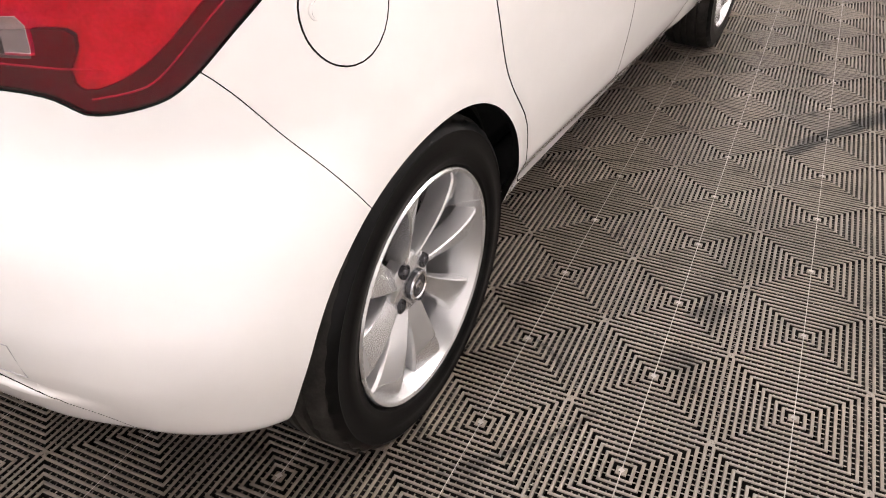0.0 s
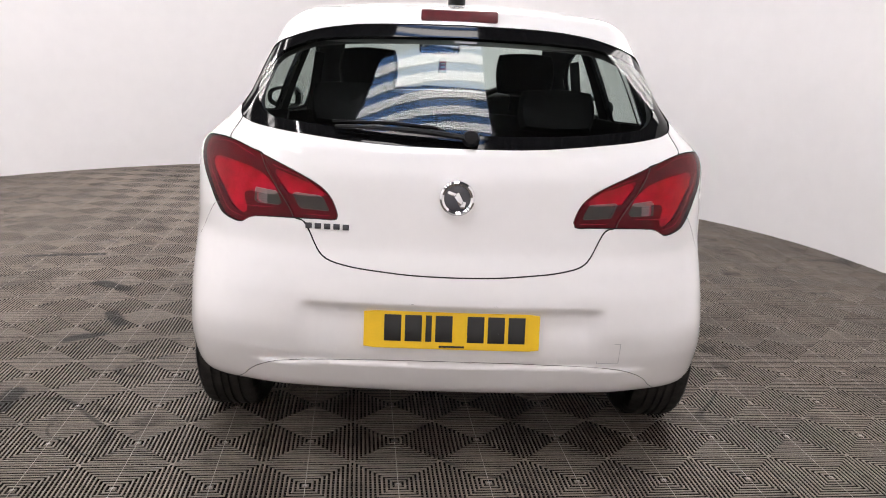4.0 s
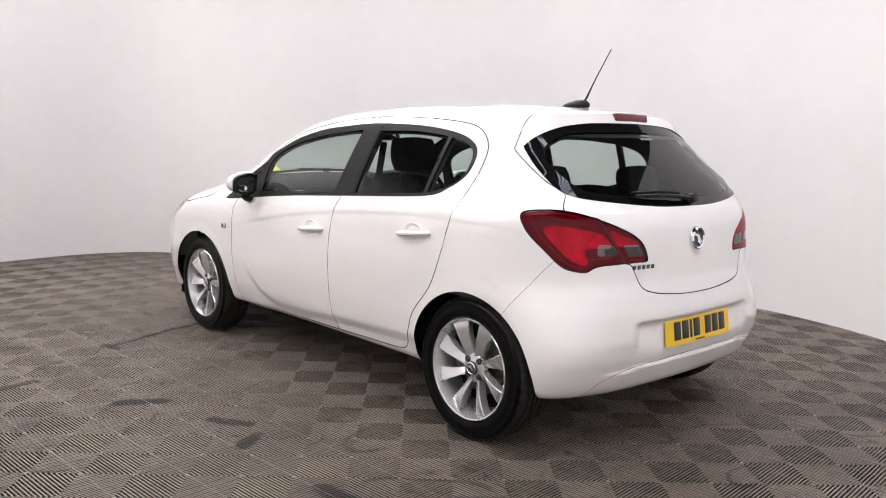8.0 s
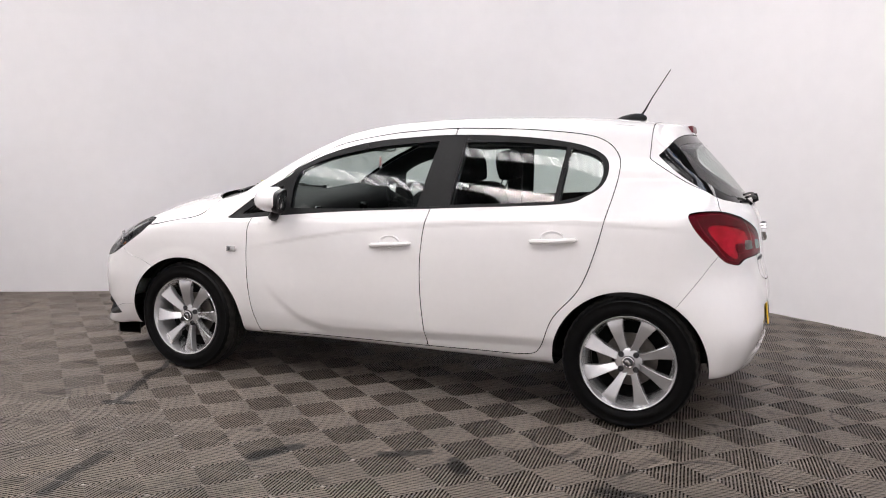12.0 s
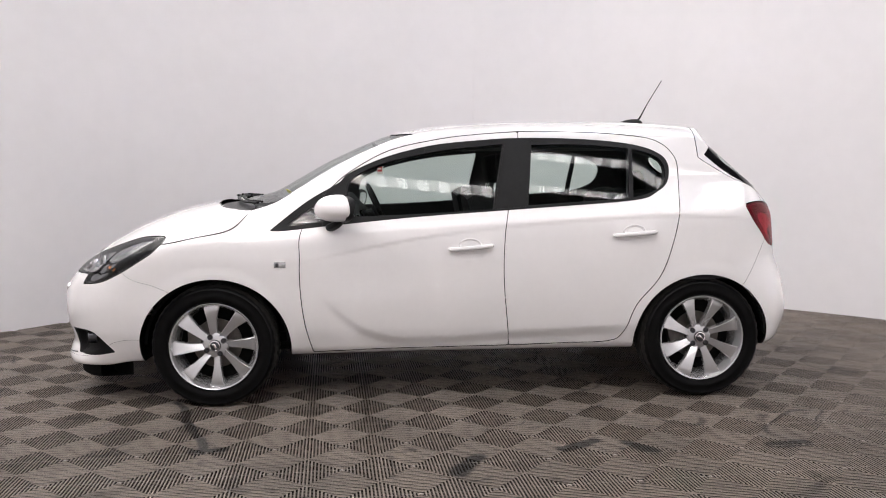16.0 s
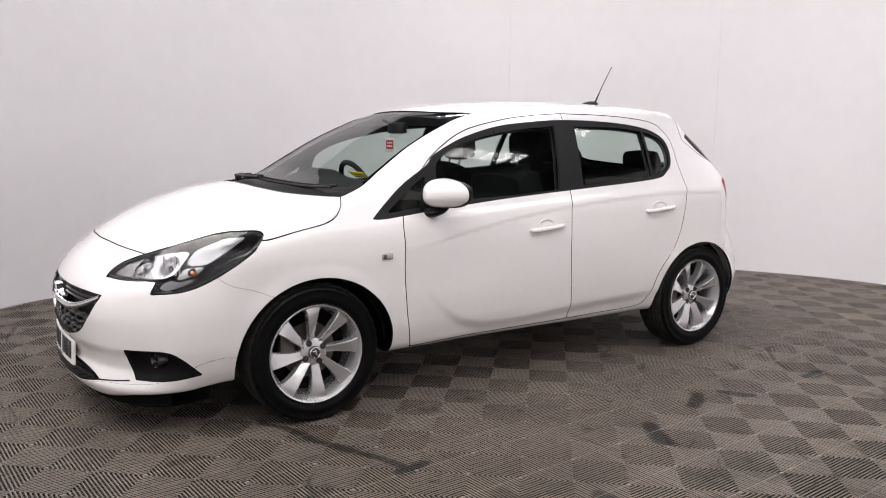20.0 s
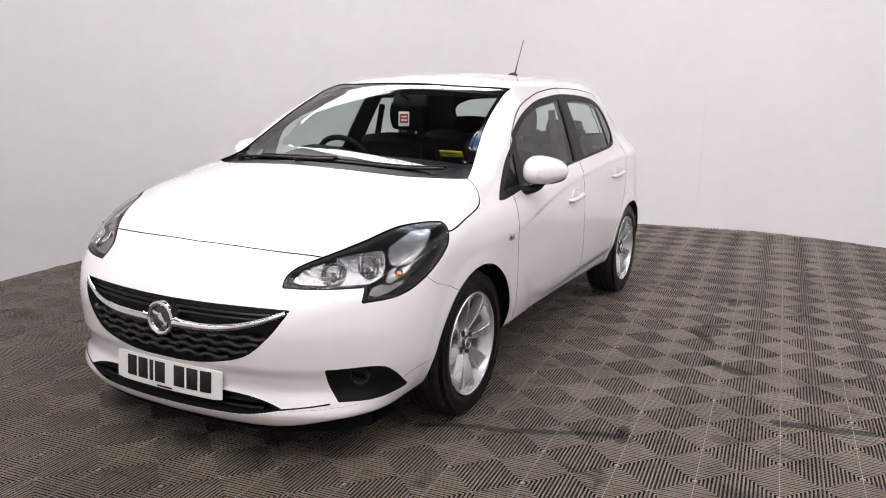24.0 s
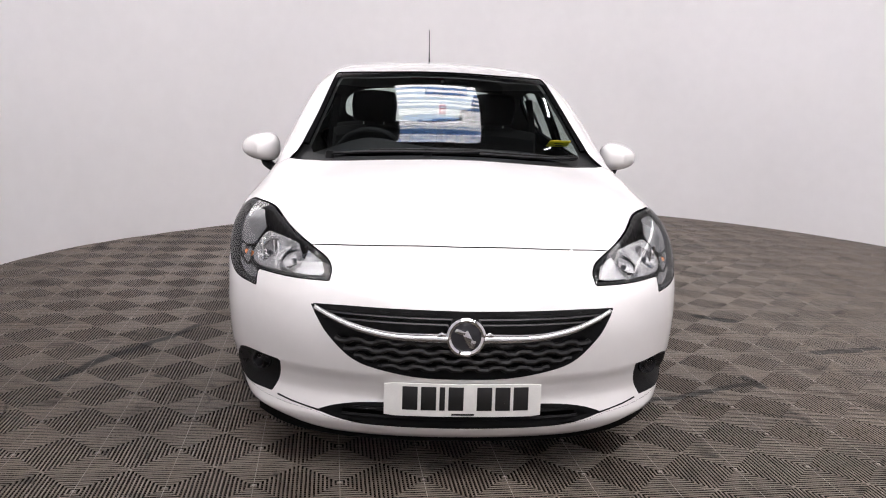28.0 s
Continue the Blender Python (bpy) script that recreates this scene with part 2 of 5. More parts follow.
def part(name, bm, material, parent=None, label="", smooth=True, angle=None):
    me = bpy.data.meshes.new(name)
    bmesh.ops.recalc_face_normals(bm, faces=bm.faces)
    for f in bm.faces:
        f.smooth = smooth
    if smooth:
        lim = radians(angle or 35)
        for e in bm.edges:
            if len(e.link_faces) == 2 and e.calc_face_angle(0) > lim:
                e.smooth = False
    bm.to_mesh(me)
    bm.free()
    me.materials.append(material)
    ob = new(name, me)
    if parent:
        ob.parent = parent
    if label:
        ob["label"] = label
    return ob


def box(size, at=(0, 0, 0), bevel=0.0, rot=(0, 0, 0), bm=None):
    bm = bm or bmesh.new()
    m = pose(*at, *rot) @ Matrix.Diagonal((*size, 1))
    vs = bmesh.ops.create_cube(bm, size=1, matrix=m)["verts"]
    if bevel:
        es = {e for v in vs for e in v.link_edges}
        bmesh.ops.bevel(bm, geom=list(es), offset=bevel, segments=2, affect="EDGES", profile=0.5)
    return bm


def lathe(profile, n=48, bm=None, axis="x"):
    """Turns (radius, along) round an axis; closed when the profile closes itself."""
    bm = bm or bmesh.new()
    rings = []
    for i in range(n):
        a = 2 * math.pi * i / n
        c, s = math.cos(a), math.sin(a)
        rings.append([bm.verts.new((p, r * c, r * s) if axis == "x" else (r * c, r * s, p)) for r, p in profile])
    for i in range(n):
        a, b = rings[i], rings[(i + 1) % n]
        for j in range(len(profile) - 1):
            bm.faces.new((a[j], a[j + 1], b[j + 1], b[j]))
    return bm


def tube(points, radius, sides=8, bm=None, closed=False, flat=1.0):
    """A rod along points; radius may be a number or one a point."""
    bm = bm or bmesh.new()
    pts = [Vector(p) for p in points]
    n = len(pts)
    rad = radius if isinstance(radius, (list, tuple)) else [radius] * n
    rings = []
    for i, p in enumerate(pts):
        a, b = pts[i - 1] if i or closed else p, pts[(i + 1) % n] if i < n - 1 or closed else p
        d = (b - a).normalized()
        u = d.cross(Vector((0, 0, 1)) if abs(d.z) < 0.9 else Vector((0, 1, 0))).normalized()
        w = u.cross(d)
        rings.append([bm.verts.new(p + (u * math.cos(2 * math.pi * k / sides) + w * flat * math.sin(2 * math.pi * k / sides)) * rad[i]) for k in range(sides)])
    for i in range(n if closed else n - 1):
        a, b = rings[i], rings[(i + 1) % n]
        for k in range(sides):
            bm.faces.new((a[k], a[(k + 1) % sides], b[(k + 1) % sides], b[k]))
    if not closed:
        bm.faces.new(rings[0][::-1])
        bm.faces.new(rings[-1])
    return bm


def curve_through(points, steps=6, closed=False):
    """Catmull-Rom through points; a point given twice makes a corner."""
    p = np.asarray(points, float)
    n = len(p)
    out = []
    for i in range(n if closed else n - 1):
        q = [p[(i + k) % n] if closed else p[min(max(i + k, 0), n - 1)] for k in (-1, 0, 1, 2)]
        if np.allclose(q[1], q[2]):
            continue
        if np.allclose(q[0], q[1]):
            q[0] = 2 * q[1] - q[2]
        if np.allclose(q[2], q[3]):
            q[3] = 2 * q[2] - q[1]
        for s in np.arange(steps) / steps:
            out.append(0.5 * (2 * q[1] + (q[2] - q[0]) * s + (2 * q[0] - 5 * q[1] + 4 * q[2] - q[3]) * s**2 + (3 * q[1] - q[0] - 3 * q[2] + q[3]) * s**3))
    if not closed:
        out.append(p[-1])
    return np.array(out)


# ---- car body surface ----
def knots(pairs):
    """A smooth monotone curve through (at, value) pairs; gives value and slope."""
    xs, ys = np.array(sorted(pairs)).T
    h, d = np.diff(xs), np.diff(ys) / np.diff(xs)
    m = np.empty_like(ys)
    m[0], m[-1] = d[0], d[-1]
    with np.errstate(divide="ignore", invalid="ignore"):
        m[1:-1] = np.where(d[:-1] * d[1:] > 0, 2 * d[:-1] * d[1:] / (d[:-1] + d[1:]), 0)

    def f(x):
        i = np.clip(np.searchsorted(xs, x) - 1, 0, len(h) - 1)
        t = (x - xs[i]) / h[i]
        tc = np.clip(t, 0, 1)
        v = ys[i] * (1 + 2 * tc) * (1 - tc) ** 2 + m[i] * h[i] * tc * (1 - tc) ** 2 + ys[i + 1] * tc**2 * (3 - 2 * tc) + m[i + 1] * h[i] * tc**2 * (tc - 1)
        return v + np.where(t < 0, t * h[i] * m[0], 0) + np.where(t > 1, (t - 1) * h[i] * m[-1], 0)

    return f


def smooth(x, a, b):
    t = np.clip((x - a) / (b - a), 0, 1)
    return t * t * (3 - 2 * t)


def smax(a, b, k):
    h = np.maximum(k - np.abs(a - b), 0) / k
    return np.maximum(a, b) + h * h * k / 4


TOP = knots([(2.25, 0.45), (2.16, 0.60), (2.08, 0.69), (2.0, 0.755), (1.9, 0.825), (1.72, 0.915), (1.51, 0.985), (1.28, 1.03), (1.13, 1.05), (1.03, 1.075), (0.9, 1.145), (0.7, 1.255), (0.5, 1.345),
             (0.38, 1.39), (0.2, 1.428), (0.0, 1.45), (-0.42, 1.468), (-0.85, 1.467), (-1.15, 1.451), (-1.4, 1.424), (-1.56, 1.398)])
REAR = knots([(0.22, -1.735), (0.28, -1.785), (0.36, -1.822), (0.42, -1.84), (0.50, -1.85), (0.58, -1.848), (0.66, -1.832), (0.73, -1.812), (0.84, -1.80), (0.93, -1.79), (1.0, -1.763), (1.04, -1.732),
              (1.145, -1.642), (1.26, -1.545), (1.34, -1.468), (1.40, -1.422), (1.46, -1.39)])
FRONT = knots([(0.14, 2.10), (0.18, 2.15), (0.215, 2.165), (0.255, 2.152), (0.30, 2.138), (0.345, 2.146), (0.39, 2.162), (0.5, 2.17), (0.6, 2.155), (0.7, 2.11), (0.9, 1.95)])
WIDE = knots([(-1.95, 0.80), (-1.5, 0.845), (-1.25, 0.86), (-0.7, 0.853), (0.0, 0.85), (0.8, 0.855), (1.25, 0.861), (1.6, 0.856), (1.85, 0.832), (2.15, 0.745)])
SECT = knots([(0.15, 0.74), (0.24, 0.795), (0.30, 0.825), (0.40, 0.853), (0.55, 0.864), (0.72, 0.864), (0.82, 0.857), (0.90, 0.84), (0.94, 0.818), (0.975, 0.7995), (1.0, 0.7895), (1.12, 0.7445), (1.25, 0.69), (1.37, 0.63), (1.48, 0.55)])
CREASE_LOW = knots([(-1.0, 0.40), (-0.79, 0.39), (-0.23, 0.365), (0.1, 0.345), (0.3, 0.345), (0.47, 0.385), (0.6, 0.47), (0.75, 0.62)])
CREASE_UP = knots([(-1.7, 0.92), (-1.39, 0.945), (-1.06, 0.955), (-0.44, 0.925), (0.15, 0.865), (0.72, 0.76), (0.9, 0.72)])
BOTTOM = knots([(-1.9, 0.262), (-1.6, 0.256), (-1.4, 0.251), (0.0, 0.25), (1.45, 0.244), (1.62, 0.20), (1.8, 0.157), (2.2, 0.14)])


def bottom_z(x, y):
    """The skin's lower edge; the front bumper sweeps up towards its corners."""
    return BOTTOM(y) + 0.05 * smooth(np.abs(x), 0.36, 0.72) * smooth(y, 1.45, 1.75)


def body_field(x, y, z):
    x = np.abs(x)
    top = (z - TOP(y + 0.16 * x**2) + (0.118 + 0.035 * smooth(y, 0.95, 1.35)) * x**2) / (1 + 0.35 * smooth(np.abs(y - 0.72), 0.45, 0.2) * 0.5)
    low = 1 - smooth(z, 0.40, 0.74)
    rear = REAR(z) + (0.12 + 0.22 * smooth(z, 1.1, 1.35)) * x**2 + 0.75 * x**6 * (1 - low) + 0.9 * x**10 * low - y
    rear = rear - 0.012 * smooth(0.392 - 0.06 * x**2 - z, -0.002, 0.016) * (1 - smooth(x, 0.50, 0.64))
    front = (y - FRONT(z) + 0.20 * x**2 + 0.52 * x**4) / np.sqrt(1 + (0.40 * x + 2.08 * x**3) ** 2)
    belt = -0.055 * y * smooth(z, 0.72, 0.92) * (1 - smooth(z, 1.05, 1.35))
    w = SECT(z - belt) * WIDE(y) / 0.864
    w = w * (1 - 0.13 * smooth(-y, 0.75, 1.6) * smooth(z, 0.95, 1.16))
    crease, up = CREASE_LOW(y), CREASE_UP(y)
    span = smooth(y, 0.74, 0.45) * smooth(y, -1.15, -0.7)
    w = w - 0.0135 * smooth(crease - z, -0.004, 0.055) * span * (1 - 0.5 * smooth(crease - z, 0.05, 0.2))
    w = w - 0.0042 * smooth(up - z, -0.002, 0.022) * (1 - smooth(up - z, 0.04, 0.30)) * smooth(y, 0.95, 0.4) * smooth(y, -1.75, -1.45)
    w = w + 0.022 * smooth(-y, 1.40, 1.60) * (1 - smooth(z, 0.30, 0.52))
    for yc in (1.25, -1.25):
        r = np.hypot(y - yc, z - 0.305)
        w = w + 0.004 * (1 - smooth(r, 0.36, 0.42)) * smooth(z, 0.2, 0.34)
    side = (x - w) / (1 + 0.12 * smooth(z, 0.95, 1.1))
    rear = rear + 0.015 * smooth(0.47 - x, 0, 0.07) * smooth(0.562 - z, -0.010, 0.018) * (1 - smooth(0.52 - z, 0.0, 0.12))
    f = smax(top, side, 0.075)
    f = smax(f, rear, 0.05 - 0.034 * smooth(z, 1.24, 1.36))
    f = smax(f, front, 0.06)
    return smax(f, bottom_z(x, y) - z, 0.05 - 0.03 * smooth(y, 1.4, 1.7))


def surface_net(h):
    """The body's skin as triangles on a grid of step h, with the field's own normals."""
    ax = [np.arange(a, b, h) for a, b in ((-0.91 - h / 3, 0.93), (-1.95, 2.27), (0.1, 1.53))]
    g = np.meshgrid(*ax, indexing="ij")
    f = body_field(*g)
    s = f < 0
    corners = [(i, j, k) for i in (0, 1) for j in (0, 1) for k in (0, 1)]
    n = [len(a) - 1 for a in ax]
    count = sum(s[i : i + n[0], j : j + n[1], k : k + n[2]].astype(np.int8) for i, j, k in corners)
    cell = (count > 0) & (count < 8)
    idx = np.full(cell.shape, -1)
    idx[cell] = np.arange(cell.sum())
    ijk = np.argwhere(cell)
    v = np.stack([ax[d][ijk[:, d]] + h / 2 for d in range(3)], 1)
    tris = []
    for d in range(3):
        a, b = (d + 1) % 3, (d + 2) % 3
        lo = [slice(1, n[k]) for k in range(3)]
        hi = list(lo)
        lo[d], hi[d] = slice(0, n[d]), slice(1, n[d] + 1)
        s0, s1 = s[tuple(lo)], s[tuple(hi)]
        for way, hit in ((1, s0 & ~s1), (0, ~s0 & s1)):
            at = np.argwhere(hit) + np.array([0 if k == d else 1 for k in range(3)])
            ea, eb = np.eye(3, dtype=int)[a], np.eye(3, dtype=int)[b]
            q = np.stack([idx[tuple((at - o).T)] for o in (ea + eb, eb, 0 * ea, ea)], 1)
            if not way:
                q = q[:, ::-1]
            tris += [q[:, [0, 1, 2]], q[:, [0, 2, 3]]]
    t = np.concatenate(tris)
    for _ in range(5):
        g0 = field_slope(v)
        v = v - g0 * (body_field(*v.T) / np.maximum((g0**2).sum(1), 0.3))[:, None]
    nrm = field_slope(v)
    return v, nrm / np.linalg.norm(nrm, axis=1)[:, None], t[(t >= 0).all(1)]


def field_slope(v, e=0.002):
    return np.stack([(body_field(*(v + d).T) - body_field(*(v - d).T)) / (2 * e) for d in np.eye(3) * e], 1)


def clip(mesh, d, keep_below=True):
    """The part of a triangle mesh where d (one value a vertex) is below zero, cut along the zero line."""
    v, nrm, t = mesh
    d = d if keep_below else -d
    ins = d < 0
    c = ins[t].sum(1)
    out = [t[c == 3]]
    nv, nn, base = [], [], len(v)
    cut = t[(c == 1) | (c == 2)]
    if len(cut):
        k = ins[cut].sum(1)
        odd = np.where(k == 1, np.argmax(ins[cut], 1), np.argmin(ins[cut], 1))
        rows = np.arange(len(cut))
        a, b, e = cut[rows, odd], cut[rows, (odd + 1) % 3], cut[rows, (odd + 2) % 3]
        pairs = np.sort(np.concatenate([np.stack([a, b], 1), np.stack([a, e], 1)]), 1)
        u, inv = np.unique(pairs, axis=0, return_inverse=True)
        inv = inv.ravel()
        w = (d[u[:, 0]] / (d[u[:, 0]] - d[u[:, 1]]))[:, None]
        nv.append(v[u[:, 0]] * (1 - w) + v[u[:, 1]] * w)
        m = nrm[u[:, 0]] * (1 - w) + nrm[u[:, 1]] * w
        nn.append(m / np.linalg.norm(m, axis=1)[:, None])
        p, q = base + inv[: len(cut)], base + inv[len(cut) :]
        one = k == 1
        out += [np.stack([a, p, q], 1)[one], np.stack([p, b, e], 1)[~one], np.stack([p, e, q], 1)[~one]]
    t2 = np.concatenate(out)
    v2, n2 = np.concatenate([v, *nv]), np.concatenate([nrm, *nn])
    used, inv = np.unique(t2, return_inverse=True)
    return v2[used], n2[used], inv.reshape(-1, 3)


def outline(p2, poly):
    """Signed distance of 2D points to a closed outline, negative inside."""
    p2, poly = np.asarray(p2, float), np.asarray(poly, float)
    best, inside = np.full(len(p2), 1e9), np.zeros(len(p2), bool)
    for a, b in zip(poly, np.roll(poly, -1, 0)):
        e, w = b - a, p2 - a
        t = np.clip((w @ e) / max(e @ e, 1e-12), 0, 1)
        best = np.minimum(best, ((w - t[:, None] * e) ** 2).sum(1))
        if a[1] != b[1]:
            cross = (a[1] <= p2[:, 1]) != (b[1] <= p2[:, 1])
            inside ^= cross & (p2[:, 0] < a[0] + (p2[:, 1] - a[1]) * e[0] / e[1])
    return np.where(inside, -1, 1) * np.sqrt(best)


def skin(name, mesh, material, parent, label="", fold=0.012, lift=0.0):
    """Makes a cut piece of skin a part of its own, its rims folded inwards so that it has thickness; white panels get
    black rims as joint shade.
    """
    v, nrm, t = mesh
    v = v + nrm * lift
    faces = len(t)
    e = np.concatenate([t[:, [0, 1]], t[:, [1, 2]], t[:, [2, 0]]])
    key = np.sort(e, 1)
    _, first, cnt = np.unique(key, axis=0, return_index=True, return_counts=True)
    rim = e[first[cnt == 1]]
    if fold and len(rim):
        ids = np.unique(rim)
        back = np.full(len(v), -1)
        back[ids] = np.arange(len(ids)) + len(v) + len(ids)
        front = np.full(len(v), -1)
        front[ids] = np.arange(len(ids)) + len(v)
        a, b = rim[:, 0], rim[:, 1]
        quad = [np.stack([front[b], front[a], back[a]], 1), np.stack([front[b], back[a], back[b]], 1)]
        cen = v.mean(0)
        out = v[ids] - cen
        out -= nrm[ids] * (out * nrm[ids]).sum(1)[:, None]
        out /= np.maximum(np.linalg.norm(out, axis=1), 1e-6)[:, None]
        t = np.concatenate([t, *quad])
        v = np.concatenate([v, v[ids], v[ids] - nrm[ids] * fold])
        nrm = np.concatenate([nrm, out * 0.8 - nrm[ids] * 0.2, out])
    # white panels' rims drawn black, so shut lines carry shade as colour
    return link_mesh(name, v, t, material, parent, label, True, nrm, UNDER_JOINTSHADE if material is PAINT and fold else None, faces)

# ---- the place ----
PITCH, TURN, ORIGIN = 0.2822, radians(4.33), (0.917, -0.9355)
room = [(r * math.cos(radians(a)), r * math.sin(radians(a))) for a, r in ((-100, 4.5), (-92, 4.28), (-85, 4.09), (-78, 3.88), (-72, 3.71), (-66, 3.56), (-60, 3.43), (-54, 3.33), (-47, 3.27), (-38, 3.23), (-28, 3.19), (-15, 3.12), (0, 3.04), (17, 3.05), (30, 3.15), (42, 3.25), (53, 3.33), (62, 3.4), (69, 3.53), (75, 3.8), (81, 4.28), (86, 4.8))]
room += [(-0.25, 5.0), (-0.9, 4.94), (-1.9, 4.66), (-2.75, 4.24), (-3.5, 3.66), (-4.1, 3.0), (-4.6, 2.25), (-4.93, 1.4), (-5.08, 0.5), (-5.08, -0.5), (-4.87, -1.55), (-4.5, -2.4), (-4.02, -3.13), (-3.42, -3.74), (-2.7, -4.22), (-1.95, -4.47), (-1.35, -4.54)]
plan = curve_through(room, 8, True)
HIGH = 3.06
arc = np.concatenate([[0], np.cumsum(np.linalg.norm(np.diff(np.vstack([plan, plan[:1]]), axis=0), axis=1))])


def plan_at(s):
    s = s % arc[-1]
    ring = np.vstack([plan, plan[:1]])
    return np.array([np.interp(s, arc, ring[:, k]) for k in (0, 1)])


wall = tagged(new("wall_round"), "smooth white painted curved studio wall", "wall", kind="structure")
bays = 14
for i in range(bays):
    s0, s1 = arc[-1] * i / bays + 0.0009, arc[-1] * (i + 1) / bays - 0.0009
    ss = np.linspace(s0, s1, 16)
    inner = np.array([plan_at(s) for s in ss])
    tan = np.array([plan_at(s + 0.02) - plan_at(s - 0.02) for s in ss])
    out = np.stack([tan[:, 1], -tan[:, 0]], 1) / np.linalg.norm(tan, axis=1)[:, None]
    outer = inner + out * 0.05
    vs = [(*p, z) for z in (-0.03, HIGH) for p in inner] + [(*p, z) for z in (-0.03, HIGH) for p in outer]
    n = len(ss)
    fs = []
    for k in range(n - 1):
        fs += [(k + 1, k, n + k, n + k + 1), (2 * n + k, 2 * n + k + 1, 3 * n + k + 1, 3 * n + k), (n + k, 3 * n + k, 3 * n + k + 1, n + k + 1)]
    fs += [(0, 2 * n, 3 * n, n), (2 * n - 1, 4 * n - 1, 3 * n - 1, n - 1)]
    link_mesh("panel", vs, fs, WALL, wall, normals=[(*-o, 0) for o in out] * 2 + [(*o, 0) for o in out] * 2)

floor = tagged(new("floor"), "dark grey ribbed interlocking plastic tile floor with scuffs", "floor", kind="structure")
# slab whose black colour supplies the depth shade between ribs
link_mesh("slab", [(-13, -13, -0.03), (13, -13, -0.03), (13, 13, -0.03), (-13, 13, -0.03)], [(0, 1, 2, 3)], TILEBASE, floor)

# the hall round the studio: unseen plain walls, pale to bounce light, and a sheeted roof with roof lights
CEIL, HALL = 8.0, 12.0
shed = tagged(new("wall_hall"), "unseen plain grey hall wall, pale to bounce light", "wall", kind="structure")
for a in range(4):
    c, s = (1, 0, -1, 0)[a], (0, 1, 0, -1)[a]
    link_mesh("panel", [tuple(Vector((c * u - s * v, s * u + c * v, z))) for u, v, z in ((HALL, -HALL, 0), (HALL, HALL, 0), (HALL, HALL, CEIL), (HALL, -HALL, CEIL), (HALL + 0.1, -HALL, 0), (HALL + 0.1, HALL, 0), (HALL + 0.1, HALL, CEIL), (HALL + 0.1, -HALL, CEIL))],
              [(0, 1, 2, 3), (7, 6, 5, 4), (3, 2, 6, 7)], SHED, shed)
n = 160
cv, cf = [], []
for i in range(n + 1):
    x = -HALL + 2 * HALL * i / n
    z = CEIL + 0.04 * (i % 2)
    cv += [(x, -HALL, z), (x, HALL, z)]
    if i:
        cf.append((2 * i, 2 * i + 1, 2 * i - 1, 2 * i - 2))
ceiling = tagged(link_mesh("ceiling", cv, cf, ROOF, smooth=False), "grey corrugated metal warehouse roof", "ceiling", kind="structure")


def skylight(x0, x1, y0, y1, along, step=0.42, valley=None, rib=None):
    """A corrugated translucent roof light: proud white ribs and bluer valleys, glowing as if lit by the sky above; some
    are only added fill.
    """
    ob = tagged(new("skylight"), "corrugated translucent glowing roof light, some of them added fill", "skylight", "roof lights")
    for name, mtl, off in (("rib_sheet", rib or RIBGLOW, 0.0), ("valley_sheet", valley or SOFTGLOW, 1.0)):
        vs, fs = [], []
        lo, hi = (x0, x1) if along == "y" else (y0, y1)
        k = lo
        while k + step < hi + 1e-6:
            a, b = (k, k + 0.52 * step) if not off else (k + 0.52 * step, k + 0.9 * step)
            z = CEIL - 0.05 + 0.03 * off
            n0 = len(vs)
            vs += [(a, y0, z), (b, y0, z), (b, y1, z), (a, y1, z)] if along == "y" else [(x0, a, z), (x1, a, z), (x1, b, z), (x0, b, z)]
            fs.append((n0, n0 + 3, n0 + 2, n0 + 1))
            k += step
        link_mesh(name, vs, fs, mtl, ob, smooth=False)
    return ob


RIBGLOW, VALLEYGLOW = glow_mat("roof_light_rib", (1.0, 0.95, 0.925), SKYLIGHT), glow_mat("roof_light_valley", (0.20, 0.42, 0.90), SKYLIGHT * 0.3)
BRIGHTGLOW = glow_mat("roof_light_bright", (1.0, 0.95, 0.925), SKYLIGHT * 1.5)
FILLGLOW = glow_mat("roof_light_fill", (1.0, 0.95, 0.925), SKYLIGHT * 0.72)
SOFTGLOW = glow_mat("roof_light_soft", (1.0, 0.965, 0.945), SKYLIGHT * 0.4)
# the last three are unseen fill, added to brighten floor, walls and car
for spec in ((-1.5, 0.8, -6.0, -1.6, "x", 0.55, VALLEYGLOW), (-11.4, -8.2, 1.8, 3.6, "y", 0.2), (-5.9, -5.3, -8.0, 8.0, "x", 0.36, SOFTGLOW, BRIGHTGLOW), (-9.0, -8.3, -8.0, 8.0, "x", 0.36, SOFTGLOW, BRIGHTGLOW), (3.4, 9.2, -10.0, -6.2, "x"), (3.4, 9.2, 1.2, 10.0, "x"), (-4.0, 3.0, 3.8, 10.6, "x", 0.42, SOFTGLOW, FILLGLOW)):
    skylight(*spec)
TUBEGLOW = glow_mat("lamp_tube", (1.0, 0.95, 0.925), TUBE)
for x, y, turn in ((-2.6, 1.5, 90), (2.4, 1.2, 90), (-2.4, -3.0, 90), (5.6, -3.4, 90)):
    batten = tagged(new("strip_light"), "slim white strip light hung from the roof", "strip light", "strip lights")
    batten.matrix_basis = pose(x, y, 5.2, 0, 0, turn)
    part("housing", box((1.5, 0.07, 0.05), (0, 0, 0.03), 0.01), WALL, batten)
    part("tube", tube([(-0.72, 0, -0.01), (0.72, 0, -0.01)], 0.018, 10), TUBEGLOW, batten, "glowing tube")
    for k in (-0.6, 0.6):
        part("hanger", tube([(k, 0, 0.05), (k, 0, CEIL - 5.2 + 0.03)], 0.006, 6), STEEL, batten)

# ---- the car: skin cut into panels ----
car = tagged(new("hatchback_car"), "white five-door hatchback car with silver alloy wheels on a tiled floor", "car")
